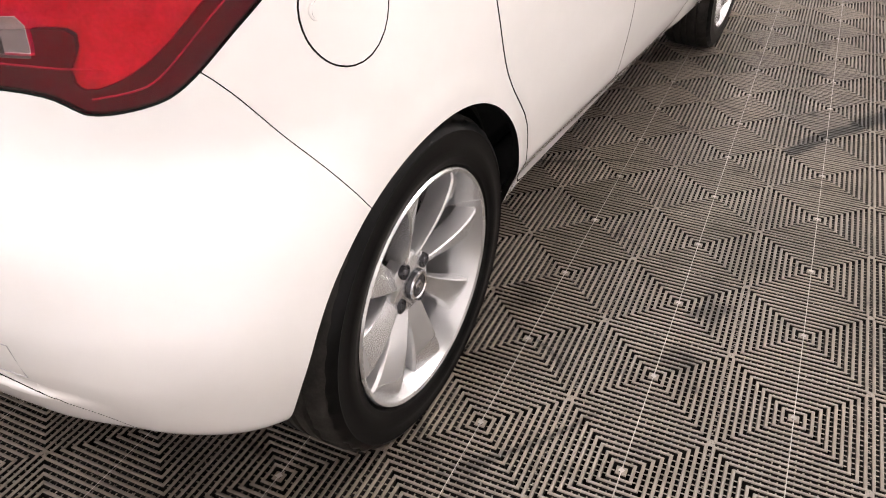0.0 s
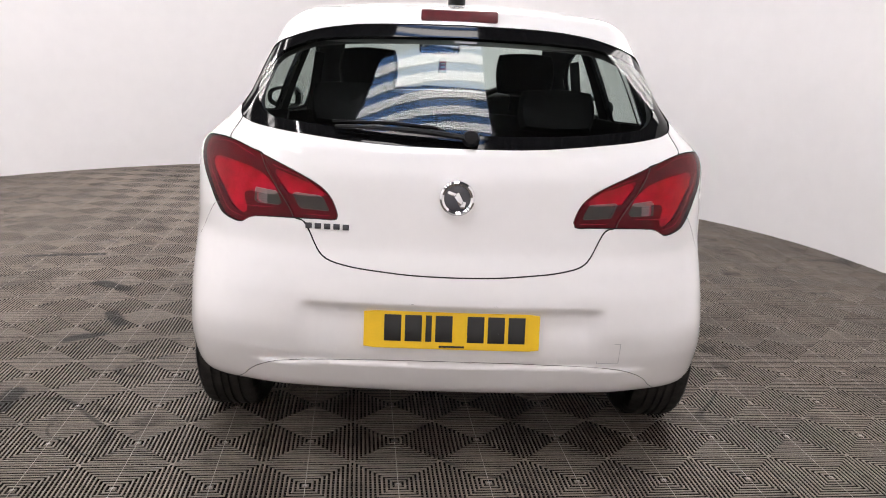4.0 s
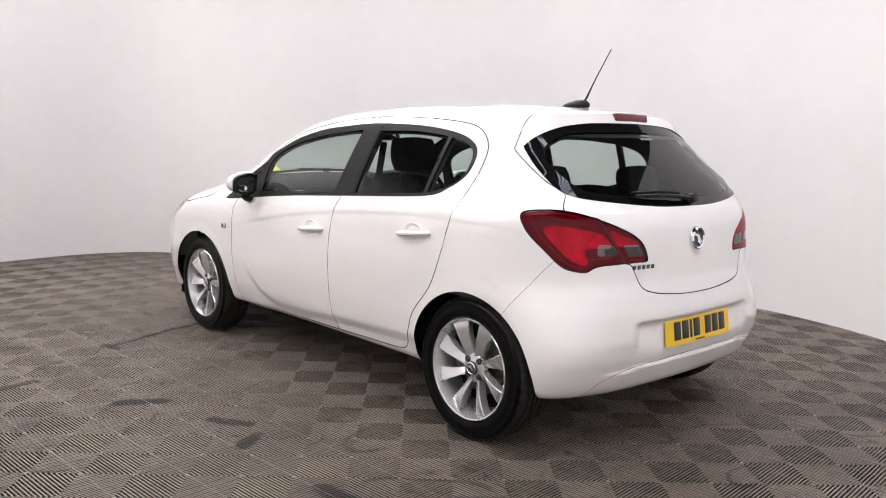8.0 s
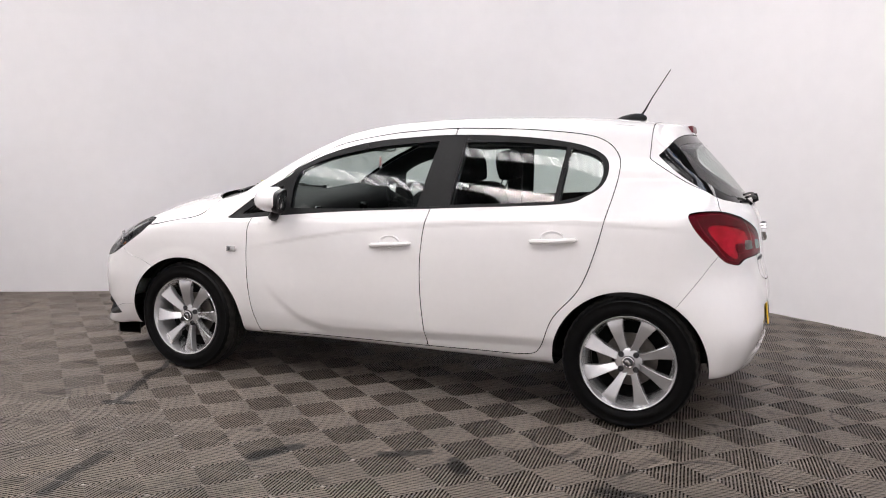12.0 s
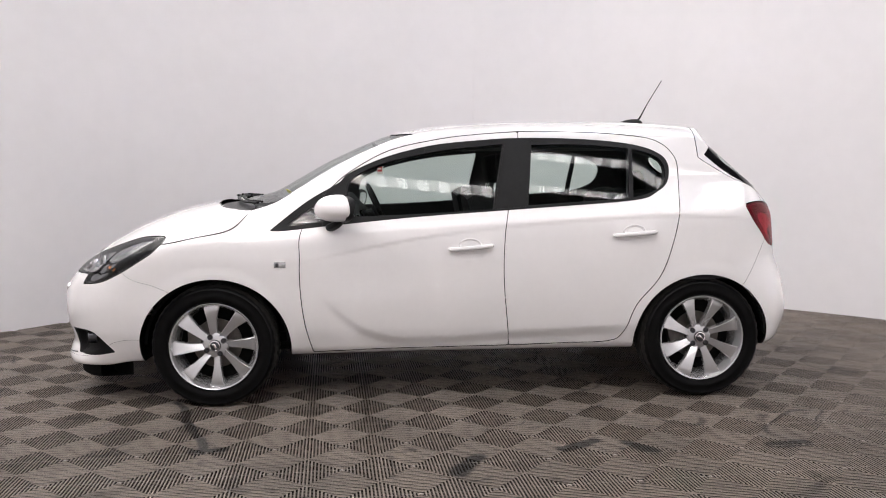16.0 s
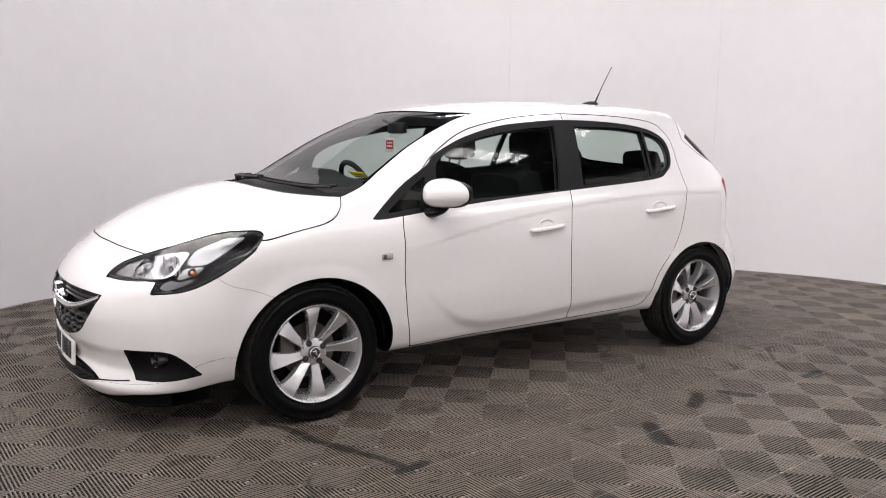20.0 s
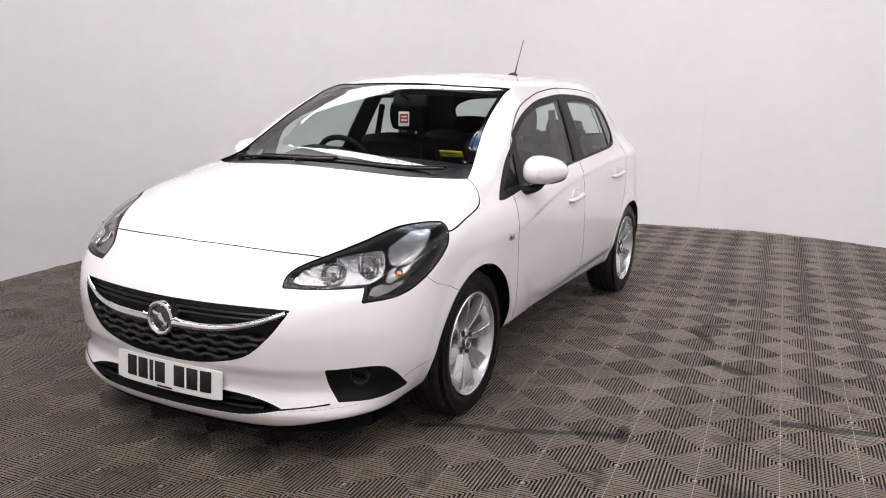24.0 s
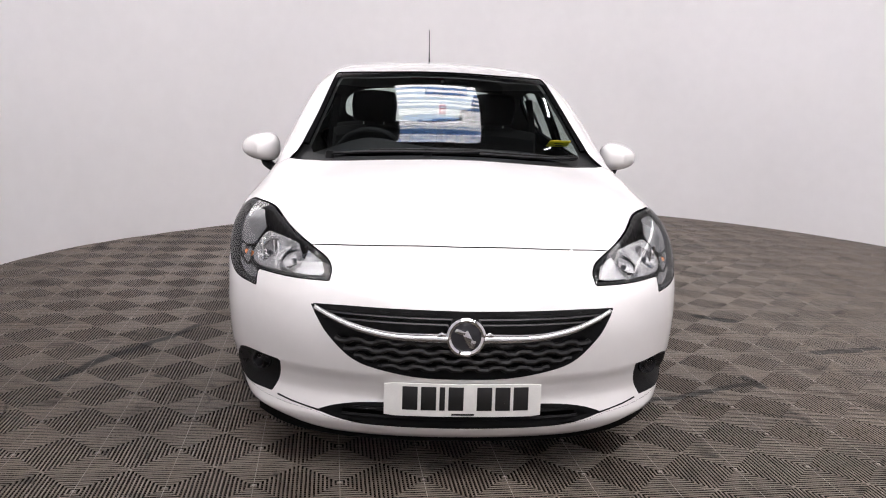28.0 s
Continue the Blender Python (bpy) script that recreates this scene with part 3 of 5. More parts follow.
SHELL = surface_net(0.013)
GAP = 0.0021


def flank(m):
    return m[0][:, [1, 2]]


def head_on(m):
    return np.stack([np.abs(m[0][:, 0]), m[0][:, 2]], 1)


def from_top(m):
    return np.stack([np.abs(m[0][:, 0]), m[0][:, 1]], 1)


def round_tail(m):
    return np.stack([np.abs(np.degrees(np.arctan2(m[0][:, 0], -1.0 - m[0][:, 1]))) / 60, m[0][:, 2]], 1)


def round_nose(m):
    return np.stack([np.abs(np.degrees(np.arctan2(m[0][:, 0], m[0][:, 1] - 1.0))) / 60, m[0][:, 2]], 1)


def turned(points):
    """(degrees, height) pairs as the round views want them."""
    return [(a / 60, z) for a, z in points]


def carve(mesh, view, shape, also=None, gap=GAP, steps=5):
    """Splits a mesh by an outline in a view into (inside, outside), leaving a joint between."""
    if view is not flank:
        shape = [q for p in shape for q in ([p, p] if p[0] < -0.05 else [p])]
    d = outline(view(mesh), curve_through(shape, steps, True))
    if also is not None:
        d = np.maximum(d, also(mesh[0]))
    return clip(mesh, d + gap), clip(mesh, d - gap, False)


def sides(mesh):
    return (("left", clip(mesh, mesh[0][:, 0])), ("right", clip(mesh, mesh[0][:, 0], False)))


body = SHELL
# wheel arches and floor pan
for yc, a, b in ((1.24, 0.375, 0.352), (-1.249, 0.356, 0.344)):
    v = body[0]
    d = (np.hypot((v[:, 1] - yc) / a, (v[:, 2] - 0.302) / b) - 1) * 0.35
    body = clip(body, np.maximum(d, 0.45 - np.abs(v[:, 0])), False)
low_edge = body[0][:, 2] - bottom_z(body[0][:, 0], body[0][:, 1]) - 0.004
pan, body = clip(body, low_edge), clip(body, low_edge, False)
skin("underbody", pan, UNDER_JOINTSHADE, car, "black underbody tray", fold=0)

DLO = [(0.965, 0.888), (0.965, 0.888), (0.784, 1.03), (0.621, 1.125), (0.571, 1.172), (0.384, 1.255), (0.151, 1.314), (-0.084, 1.340), (-0.33, 1.354), (-0.661, 1.346), (-0.915, 1.319), (-1.052, 1.276),
       (-1.105, 1.216), (-1.09, 1.125), (-1.02, 1.068), (-0.893, 1.026), (-0.381, 0.990), (0.188, 0.953), (0.594, 0.917), (0.88, 0.888)]
GLASS_F = [(0.575, 0.955), (0.575, 0.955), (0.578, 1.077), (0.541, 1.155), (0.382, 1.228), (0.09, 1.290), (-0.232, 1.322), (-0.232, 1.322), (-0.165, 0.988), (-0.165, 0.988), (0.189, 0.967)]
GLASS_R = [(-0.382, 1.318), (-0.382, 1.318), (-0.661, 1.318), (-0.897, 1.298), (-0.897, 1.298), (-0.868, 1.038), (-0.868, 1.038), (-0.345, 1.005), (-0.345, 1.005)]
GLASS_Q = [(-0.917, 1.294), (-0.917, 1.294), (-1.035, 1.262), (-1.083, 1.208), (-1.068, 1.121), (-1.0, 1.071), (-0.893, 1.040), (-0.893, 1.040)]
GLASS_T = [(0.885, 0.910), (0.885, 0.910), (0.70, 1.042), (0.64, 1.075), (0.64, 1.075), (0.675, 0.935), (0.675, 0.935)]
PILLAR = [(-0.240, 1.330), (-0.240, 1.330), (-0.172, 0.985), (-0.172, 0.985), (-0.338, 0.998), (-0.338, 0.998), (-0.376, 1.330), (-0.376, 1.330)]
LINE_B = [(-0.318, 1.388), (-0.286, 1.181), (-0.241, 0.978), (-0.219, 0.844), (-0.213, 0.62), (-0.243, 0.283)]
DOOR_F = [(0.80, 0.90), (0.813, 0.75), (0.813, 0.60), (0.795, 0.43), (0.757, 0.268), (0.757, 0.268), (0.4, 0.276), (-0.243, 0.283), (-0.243, 0.283), *LINE_B[::-1][1:], LINE_B[0],
          (-0.111, 1.374), (0.094, 1.350), (0.358, 1.291), (0.557, 1.185), (0.66, 1.10), (0.66, 1.10)]
DOOR_R = [*LINE_B, LINE_B[-1], (-0.5, 0.290), (-0.76, 0.298), (-0.836, 0.345), (-0.897, 0.494), (-1.015, 0.636), (-1.08, 0.80), (-1.125, 0.991), (-1.156, 1.183), (-1.14, 1.267), (-1.069, 1.331), (-0.945, 1.362), (-0.662, 1.383), LINE_B[0]]
SCREEN = [(-0.2, 1.335), (0.2, 1.32), (0.45, 1.255), (0.60, 1.155), (0.70, 1.062), (0.70, 1.062), (0.645, 0.86), (0.60, 0.67), (0.568, 0.45), (0.545, 0.235), (0.545, 0.235), (0.3, 0.335), (0.0, 0.36), (-0.2, 0.355)]
PANE_W = [(-0.2, 1.175), (0.0, 1.175), (0.35, 1.13), (0.58, 1.01), (0.632, 0.92), (0.632, 0.92), (0.58, 0.67), (0.548, 0.45), (0.525, 0.265), (0.525, 0.265), (0.3, 0.345), (-0.2, 0.36)]
HOOD = [(-0.2, 1.968), (0.0, 1.970), (0.2, 1.957), (0.353, 1.934), (0.491, 1.899), (0.56, 1.878), (0.61, 1.845), (0.642, 1.808), (0.734, 1.67), (0.815, 1.52), (0.832, 1.45), (0.822, 1.30), (0.806, 1.169), (0.769, 1.103), (0.70, 1.066),
        (0.70, 1.066), (0.60, 1.16), (0.45, 1.26), (0.2, 1.325), (-0.2, 1.34)]
HEADLAMP = turned([(59.4, 0.852), (56.8, 0.865), (47.5, 0.852), (38.3, 0.806), (27.5, 0.742), (24.2, 0.706), (23.5, 0.668), (23.5, 0.668), (30.3, 0.667), (38.4, 0.674), (38.4, 0.674), (37.6, 0.622), (37.6, 0.622), (44.7, 0.639), (50.6, 0.690), (57.2, 0.776), (59.0, 0.82)])
REARGLASS = turned([(-8, 1.022), (15, 1.024), (32, 1.042), (42, 1.058), (47, 1.072), (50.5, 1.10), (57, 1.18), (62.5, 1.262), (62.5, 1.262), (58, 1.305), (52, 1.338), (44, 1.358), (30, 1.370), (-8, 1.376)])
TAILGATE = turned([(-8, 0.654), (6, 0.656), (13.7, 0.663), (21.5, 0.677), (26.3, 0.706), (29.6, 0.792), (31.7, 0.806), (32.8, 0.84), (38.5, 0.964), (40, 0.986), (48, 1.012), (48.2, 1.08), (53, 1.12), (60, 1.19), (66.5, 1.262), (66, 1.33), (70, 1.5), (-8, 1.6)])
TAILLAMP = turned([(23.7, 0.822), (25.8, 0.883), (30.8, 0.931), (40.3, 0.986), (48.4, 1.014), (55.9, 1.012), (58.8, 0.992), (56.8, 0.924), (52.5, 0.855), (49, 0.802), (46.5, 0.782), (42.6, 0.774), (40.2, 0.793), (36.8, 0.801), (28, 0.806), (24.4, 0.806)])
LAMPSPLIT = turned([(10, 0.70), (30.2, 0.76), (31.9, 0.808), (33.0, 0.84), (38.7, 0.964), (41, 1.02), (41, 1.1), (10, 1.1)])
GRILLE = [(-0.1, 0.600), (0.2, 0.602), (0.38, 0.603), (0.508, 0.600), (0.508, 0.600), (0.485, 0.560), (0.445, 0.503), (0.36, 0.428), (0.24, 0.392), (0.1, 0.374), (-0.1, 0.374)]
INTAKE = [(-0.1, 0.285), (0.26, 0.281), (0.40, 0.266), (0.49, 0.236), (0.49, 0.236), (0.36, 0.212), (0.2, 0.206), (-0.1, 0.205)]
FOGBAY = turned([(31.2, 0.386), (31.2, 0.386), (40.4, 0.389), (43.8, 0.358), (47.2, 0.285), (47.2, 0.285), (41, 0.262), (33.6, 0.260), (33.6, 0.260), (32.0, 0.32)])
F_BUMPER = [(1.44, 0.585), (1.44, 0.585), (1.54, 0.628), (1.655, 0.668), (1.80, 0.80), (2.0, 0.92), (2.5, 0.92), (2.5, 0.0), (1.2, 0.0), (1.2, 0.4)]
R_BUMPER = [(-1.462, 0.60), (-1.462, 0.60), (-1.543, 0.712), (-1.625, 0.825), (-1.75, 0.92), (-2.2, 0.92), (-2.2, 0.0), (-1.30, 0.0), (-1.30, 0.376)]
VALANCE = [(-0.1, 0.394), (0.2, 0.391), (0.45, 0.377), (0.56, 0.355), (0.63, 0.30), (0.66, 0.20), (-0.1, 0.15)]
LIP = [(-0.1, 0.203), (0.36, 0.210), (0.5, 0.232), (0.62, 0.240), (0.74, 0.262), (0.85, 0.35), (0.9, 0.1), (-0.1, 0.1)]

FUEL = [(-1.45 + 0.066 * math.cos(k * math.pi / 6), 0.868 + 0.078 * math.sin(k * math.pi / 6)) for k in range(12)]


def front_half(v):
    return -v[:, 1]


def rear_half(v):
    return v[:, 1] + 0.3


def sleek(mesh, rear=False):
    """A pane eased onto one even curve, so that what it mirrors runs true."""
    v, nrm, t = mesh
    x, y, z = v.T
    if rear:
        basis = np.stack([np.ones_like(x), x**2, x**4, z, z**2, z * x**2], 1)
        c = np.linalg.lstsq(basis, y, rcond=None)[0]
        out = np.stack([x, basis @ c, z], 1)
        n = np.stack([2 * c[1] * x + 4 * c[2] * x**3 + 2 * c[5] * z * x, -np.ones_like(x), c[3] + 2 * c[4] * z + c[5] * x**2], 1)
    else:
        basis = np.stack([np.ones_like(x), y, z, y**2, y * z, z**2], 1)
        c = np.linalg.lstsq(basis, x, rcond=None)[0]
        out = np.stack([basis @ c, y, z], 1)
        n = np.sign(x.mean()) * np.stack([np.ones_like(x), -(c[1] + 2 * c[3] * y + c[4] * z), -(c[2] + c[4] * y + 2 * c[5] * z)], 1)
    return out, n / np.linalg.norm(n, axis=1)[:, None], t


# glazing and lamps first, then the panels round them
dlo, body = carve(body, flank, DLO, lambda v: 0.55 - np.abs(v[:, 0]), gap=0.0)
screen, body = carve(body, from_top, SCREEN, lambda v: 0.93 - v[:, 2] - 0.02, gap=0.001)
lamps_f, body = carve(body, round_nose, HEADLAMP, lambda v: 1.2 - v[:, 1])
rear_glass, body = carve(body, round_tail, REARGLASS, lambda v: v[:, 1] + 1.2, gap=0.001)
lamps_r, body = carve(body, round_tail, TAILLAMP, lambda v: v[:, 1] + 1.3, gap=0.0013)
grille, body = carve(body, head_on, GRILLE, lambda v: 1.6 - v[:, 1], gap=0.0)
intake, body = carve(body, head_on, INTAKE, lambda v: 1.6 - v[:, 1], gap=0.0)
fogbay, body = carve(body, round_nose, FOGBAY, lambda v: 1.3 - v[:, 1], gap=0.0)
bonnet, body = carve(body, from_top, HOOD, lambda v: 0.66 - v[:, 2])
tailgate, body = carve(body, round_tail, TAILGATE, lambda v: v[:, 1] + 1.285)
doors_f, body = carve(body, flank, DOOR_F, lambda v: 0.3 - np.abs(v[:, 0]))
doors_r, body = carve(body, flank, DOOR_R, lambda v: 0.3 - np.abs(v[:, 0]))
bumper_f, body = carve(body, flank, F_BUMPER, gap=0.0007)
bumper_r, body = carve(body, flank, R_BUMPER, gap=0.0007)
cap, body = carve(body, flank, FUEL, lambda v: 0.3 - v[:, 0], gap=0.0012)
lip, bumper_f = carve(bumper_f, head_on, LIP, front_half, gap=0.0004)
valance, bumper_r = carve(bumper_r, head_on, VALANCE, rear_half, gap=0.0009)

skin("body_shell", body, PAINT, car)
skin("bonnet", bonnet, PAINT, car)
gate = skin("tailgate", tailgate, PAINT, car)
front_bumper = skin("front_bumper", bumper_f, PAINT, car)
skin("lower_lip", lip, PAINT, front_bumper)
rear_bumper = skin("rear_bumper", bumper_r, PAINT, car)
skin("valance", valance, PAINT, rear_bumper)
skin("fuel_flap", cap, PAINT, car, "round fuel filler flap")

# door skins, trims and panes
doors = {}
for (side, f), (_, r), (_, d) in zip(sides(doors_f), sides(doors_r), sides(dlo)):
    front = doors[side, "f"] = skin("front_door", f, PAINT, car)
    rear = doors[side, "r"] = skin("rear_door", r, PAINT, car)
    cover, _ = carve(d, flank, PILLAR, gap=0.0015)
    skin("pillar_cover", cover, BLACK, front, "satin black door pillar cover", fold=0.004, lift=0.0)
    for owner, shape, mate in ((car, GLASS_T, "quarter_glass"), (front, GLASS_F, "door_window"), (rear, GLASS_R, "door_window"), (rear, GLASS_Q, "quarter_glass")):
        pane, d = carve(d, flank, shape, gap=0.0)
        pane = skin(mate, sleek(pane), GLASS, owner, "tinted side window glass", fold=0, lift=-0.006)
        pane.visible_shadow = False
    skin("trim_backing", d, BLACK, car, "black window frame backing", fold=0, lift=-0.010)
    split = d[0][:, 1] + 0.262 + 0.19 * (1.17 - d[0][:, 2]) * -1
    ahead = d[0][:, 1] - 0.70
    mid, tri = clip(d, ahead + 0.001), clip(d, ahead - 0.001, False)
    skin("pillar_trim", tri, BLACK, car, "black triangular window surround", lift=-0.002)
    skin("window_trim", clip(mid, split - 0.003, False), BLACK, front, "satin black window surround", lift=-0.002)
    skin("window_trim", clip(mid, split + 0.003), BLACK, rear, "satin black window surround", lift=-0.002)

# windscreen, cowl, rear window
pane_w, cowl = carve(screen, from_top, PANE_W, gap=0.0)
band_d = cowl[0][:, 1] - 1.10 + 0.45 * cowl[0][:, 0] ** 2
windscreen = skin("windscreen", pane_w, GLASS, car, "clear raked windscreen", fold=0, lift=-0.004)
windscreen.visible_shadow = False
skin("frit_band", clip(cowl, band_d), GLOSSBLACK, windscreen, "black glass border", lift=-0.004)
skin("cowl_panel", clip(cowl, band_d, False), BLACK, car, "black plastic scuttle panel", lift=-0.022)
GATEPANE = turned([(-8, 1.058), (20, 1.062), (36, 1.078), (43, 1.095), (50, 1.16), (55, 1.235), (52, 1.295), (40, 1.328), (-8, 1.340)])
pane_r, frit = carve(rear_glass, round_tail, GATEPANE, gap=0.0)
back_window = skin("rear_window", sleek(pane_r, True), GLASS, gate, "dark tinted rear window", fold=0, lift=-0.003)
back_window.visible_shadow = False
skin("frit_band", frit, GLOSSBLACK, back_window, "black glass border", lift=-0.003)

# cabin lining behind the skin, open where the glass is
lining = SHELL
lining = clip(lining, 0.62 - lining[0][:, 2])
for view, shape, also in ((flank, GLASS_F, 0), (flank, GLASS_R, 0), (flank, GLASS_Q, 0), (flank, GLASS_T, 0), (from_top, PANE_W, 1), (round_tail, GATEPANE, 2)):
    test = (lambda v: 0.5 - np.abs(v[:, 0]), lambda v: 0.93 - v[:, 2], lambda v: v[:, 1] + 1.2)[also]
    _, lining = carve(lining, view, shape, test, gap=-0.004)
lining = clip(lining, lining[0][:, 1] - 1.12)
liner, lower = clip(lining, 1.33 - lining[0][:, 2]), clip(lining, 1.33 - lining[0][:, 2], False)
skin("headliner", liner, HEADLINER, car, "grey fabric headliner", fold=0, lift=-0.03)
skin("cabin_lining", lower, LINING, car, "dark cabin side lining", fold=0, lift=-0.03)


def on_body(start, way, limit=2.5):
    """Where a ray from outside first meets the body."""
    s = np.arange(0, limit, 0.002)
    p = np.array(start)[None, :] + s[:, None] * np.array(way)[None, :]
    i = int(np.argmax(body_field(*p.T) < 0))
    return Vector(p[i])


def nose(x, z):
    return on_body((x, 2.6, z), (0, -1, 0)).y


def tail(x, z):
    return on_body((x, -2.4, z), (0, 1, 0)).y


def flank_x(y, z):
    return on_body((1.3, y, z), (-1, 0, 0)).x


# wheel arch liners
for yc, sx in ((1.24, -1), (1.24, 1), (-1.245, -1), (-1.245, 1)):
    bm = bmesh.new()
    prev = None
    for k in range(25):
        a = radians(3 + 174 * k / 24)
        xs = np.linspace(0.51, 0.785, 240)
        deep = body_field(xs, np.full(240, yc + 0.37 * math.cos(a)), np.full(240, 0.302 + 0.36 * math.sin(a))) < -0.012
        rim_x = float(xs[deep].max()) if deep.any() else 0.52
        ring = [bm.verts.new((sx * x, yc + r * math.cos(a), 0.302 + r * 0.97 * math.sin(a))) for x, r in ((rim_x, 0.350), (rim_x - 0.01, 0.368), (0.50, 0.368), (0.49, 0.05))]
        if prev:
            for i in range(3):
                bm.faces.new((prev[i], ring[i], ring[i + 1], prev[i + 1]))
        prev = ring
    part("arch_liner", bm, UNDER_JOINTSHADE, car, "black wheel arch liner")
part("floor_pan", box((1.3, 3.0, 0.05), (0, 0.05, 0.275), 0.02), UNDER_JOINTSHADE, car, "black floor pan")
bm = bmesh.new()
prev = None
for x in np.linspace(-0.71, 0.71, 45):
    y = nose(x, 0.25) - 0.055 - 0.02 * smooth(abs(x), 0.5, 0.78)
    low = 0.128 + 0.02 * smooth(abs(x), 0.6, 0.78)
    row = [bm.verts.new((x, yy, z)) for yy, z in ((y, 0.235), (y + 0.004, low + 0.006), (y - 0.006, low), (y - 0.16, low + 0.006), (y - 0.16, 0.235))]
    if prev:
        for i in range(4):
            bm.faces.new((prev[i], row[i], row[i + 1], prev[i + 1]))
    prev = row
part("splitter", bm, UNDER_JOINTSHADE, front_bumper, "black lower splitter")


# ---- wheels ----
def wheel_at(x, y, turn):
    rim = part("wheel", lathe([(0.150, -0.080), (0.196, -0.085), (0.196, 0.030), (0.204, 0.062), (0.211, 0.080), (0.219, 0.086), (0.222, 0.093), (0.219, 0.097), (0.213, 0.094), (0.206, 0.078), (0.198, 0.055), (0.190, 0.030), (0.190, -0.080)], 96), ALLOY, car, "silver eight-spoke alloy wheel")
    bm = bmesh.new()
    n, prof = 120, [(0.208, -0.085), (0.222, -0.094), (0.255, -0.101), (0.288, -0.098), (0.304, -0.086), (0.3105, -0.072), (0.3125, -0.050), (0.305, -0.048), (0.305, -0.041), (0.313, -0.039), (0.3135, -0.018), (0.306, -0.016), (0.306, -0.008),
               (0.3135, -0.006), (0.3135, 0.006), (0.306, 0.008), (0.306, 0.016), (0.3135, 0.018), (0.313, 0.039), (0.305, 0.041), (0.305, 0.048), (0.3125, 0.050), (0.3105, 0.072), (0.304, 0.086), (0.296, 0.094), (0.288, 0.0985), (0.284, 0.097), (0.262, 0.100), (0.245, 0.101), (0.240, 0.0985), (0.229, 0.096), (0.2245, 0.0905), (0.212, 0.076)]
    rings = []
    for i in range(n):
        a = 2 * math.pi * i / n
        dip = 0.004 if i % 3 == 0 else 0.0
        rings.append([bm.verts.new((p, (r - (dip if r > 0.3095 and abs(p) > 0.047 or abs(abs(p) - 0.086) < 0.001 else 0)) * math.cos(a), (r - (dip if r > 0.3095 and abs(p) > 0.047 or abs(abs(p) - 0.086) < 0.001 else 0)) * math.sin(a))) for r, p in prof])
    for i in range(n):
        a, b = rings[i], rings[(i + 1) % n]
        for j in range(len(prof) - 1):
            bm.faces.new((a[j], a[j + 1], b[j + 1], b[j]))
    tyre = part("tyre", bm, RUBBER, rim, "black treaded rubber tyre")
    tyre.data.materials.append(TREAD)
    for face in tyre.data.polygons:
        face.material_index = int(math.hypot(face.center.y, face.center.z) > 0.3035)
    part("brake_disc", lathe([(0.0, 0.012), (0.06, 0.014), (0.062, 0.0), (0.125, 0.0), (0.125, -0.012), (0.0, -0.012)], 40), STEEL, rim, "dull steel brake disc")
    part("backing_plate", lathe([(0.0, -0.03), (0.188, -0.03), (0.188, -0.035)], 40), UNDER_JOINTSHADE, rim, "dark brake backing plate")
    part("caliper", box((0.05, 0.07, 0.12), (0.0, -0.11, 0.03), 0.012), STEEL, rim)
    stations = [(0.050, 0.034, 0.0585), (0.066, 0.034, 0.0645), (0.088, 0.036, 0.071), (0.115, 0.042, 0.078), (0.145, 0.051, 0.084), (0.175, 0.063, 0.088), (0.196, 0.074, 0.088), (0.2065, 0.082, 0.084)]
    first = None
    for k in range(8):
        bm = bmesh.new()
        prev = None
        for r, w, a in stations:
            swirl = 0.016 * (r / 0.2) ** 2
            row = [bm.verts.new((al, t + swirl, r)) for t, al in ((-w / 2, a - 0.042), (-w / 2, a - 0.003), (-w * 0.45, a), (-w * 0.36, a - 0.001), (w * 0.44, a - 0.018), (w / 2, a - 0.024), (w / 2, a - 0.048))]
            if prev:
                for i in range(6):
                    bm.faces.new((prev[i], prev[i + 1], row[i + 1], row[i]))
            prev = row
        bmesh.ops.transform(bm, matrix=Matrix.Rotation(2 * math.pi * (k + 0.15) / 8, 4, "X"), verts=bm.verts)
        part("spoke", bm, ALLOY, rim, angle=25)
    part("hub", lathe([(0.0, 0.061), (0.030, 0.061), (0.036, 0.058), (0.054, 0.0575), (0.062, 0.052), (0.064, 0.03)], 48), ALLOY, rim)
    part("hub_cap", lathe([(0.0, 0.074), (0.022, 0.073), (0.028, 0.070), (0.030, 0.064)], 32), DARKCHROME, rim, "dark round centre cap")
    part("cap_ring", lathe([(0.0215, 0.0735), (0.0235, 0.0755), (0.0265, 0.0745), (0.0275, 0.071)], 36), CHROME, rim, "thin chrome ring")
    emblem = box((0.003, 0.010, 0.026), (0.0745, 0.002, 0), 0.001, (25, 0, 0))
    box((0.003, 0.016, 0.008), (0.0745, -0.006, 0.006), 0.001, (-15, 0, 0), emblem)
    part("cap_emblem", emblem, CHROME, rim)
    for k in range(4):
        a = radians(29 + 90 * k)
        bm = lathe([(0.0, 0.0635), (0.0055, 0.0635), (0.0065, 0.0625), (0.007, 0.0602), (0.0115, 0.0602), (0.012, 0.0625), (0.0138, 0.0622), (0.0145, 0.054)], 18)
        bmesh.ops.translate(bm, vec=(0, 0.048 * math.cos(a), 0.048 * math.sin(a)), verts=bm.verts)
        part("wheel_bolt", bm, DARKCHROME, rim, "dark recessed wheel bolt")
    part("valve", tube([(0.06, 0.185, 0.02), (0.075, 0.165, 0.02)], 0.004, 8), RUBBER, rim)
    rim.matrix_basis = pose(x, y, 0.3105, 0, 0, turn)
    return rim


w0 = wheel_at(-0.742, 1.25, 180)
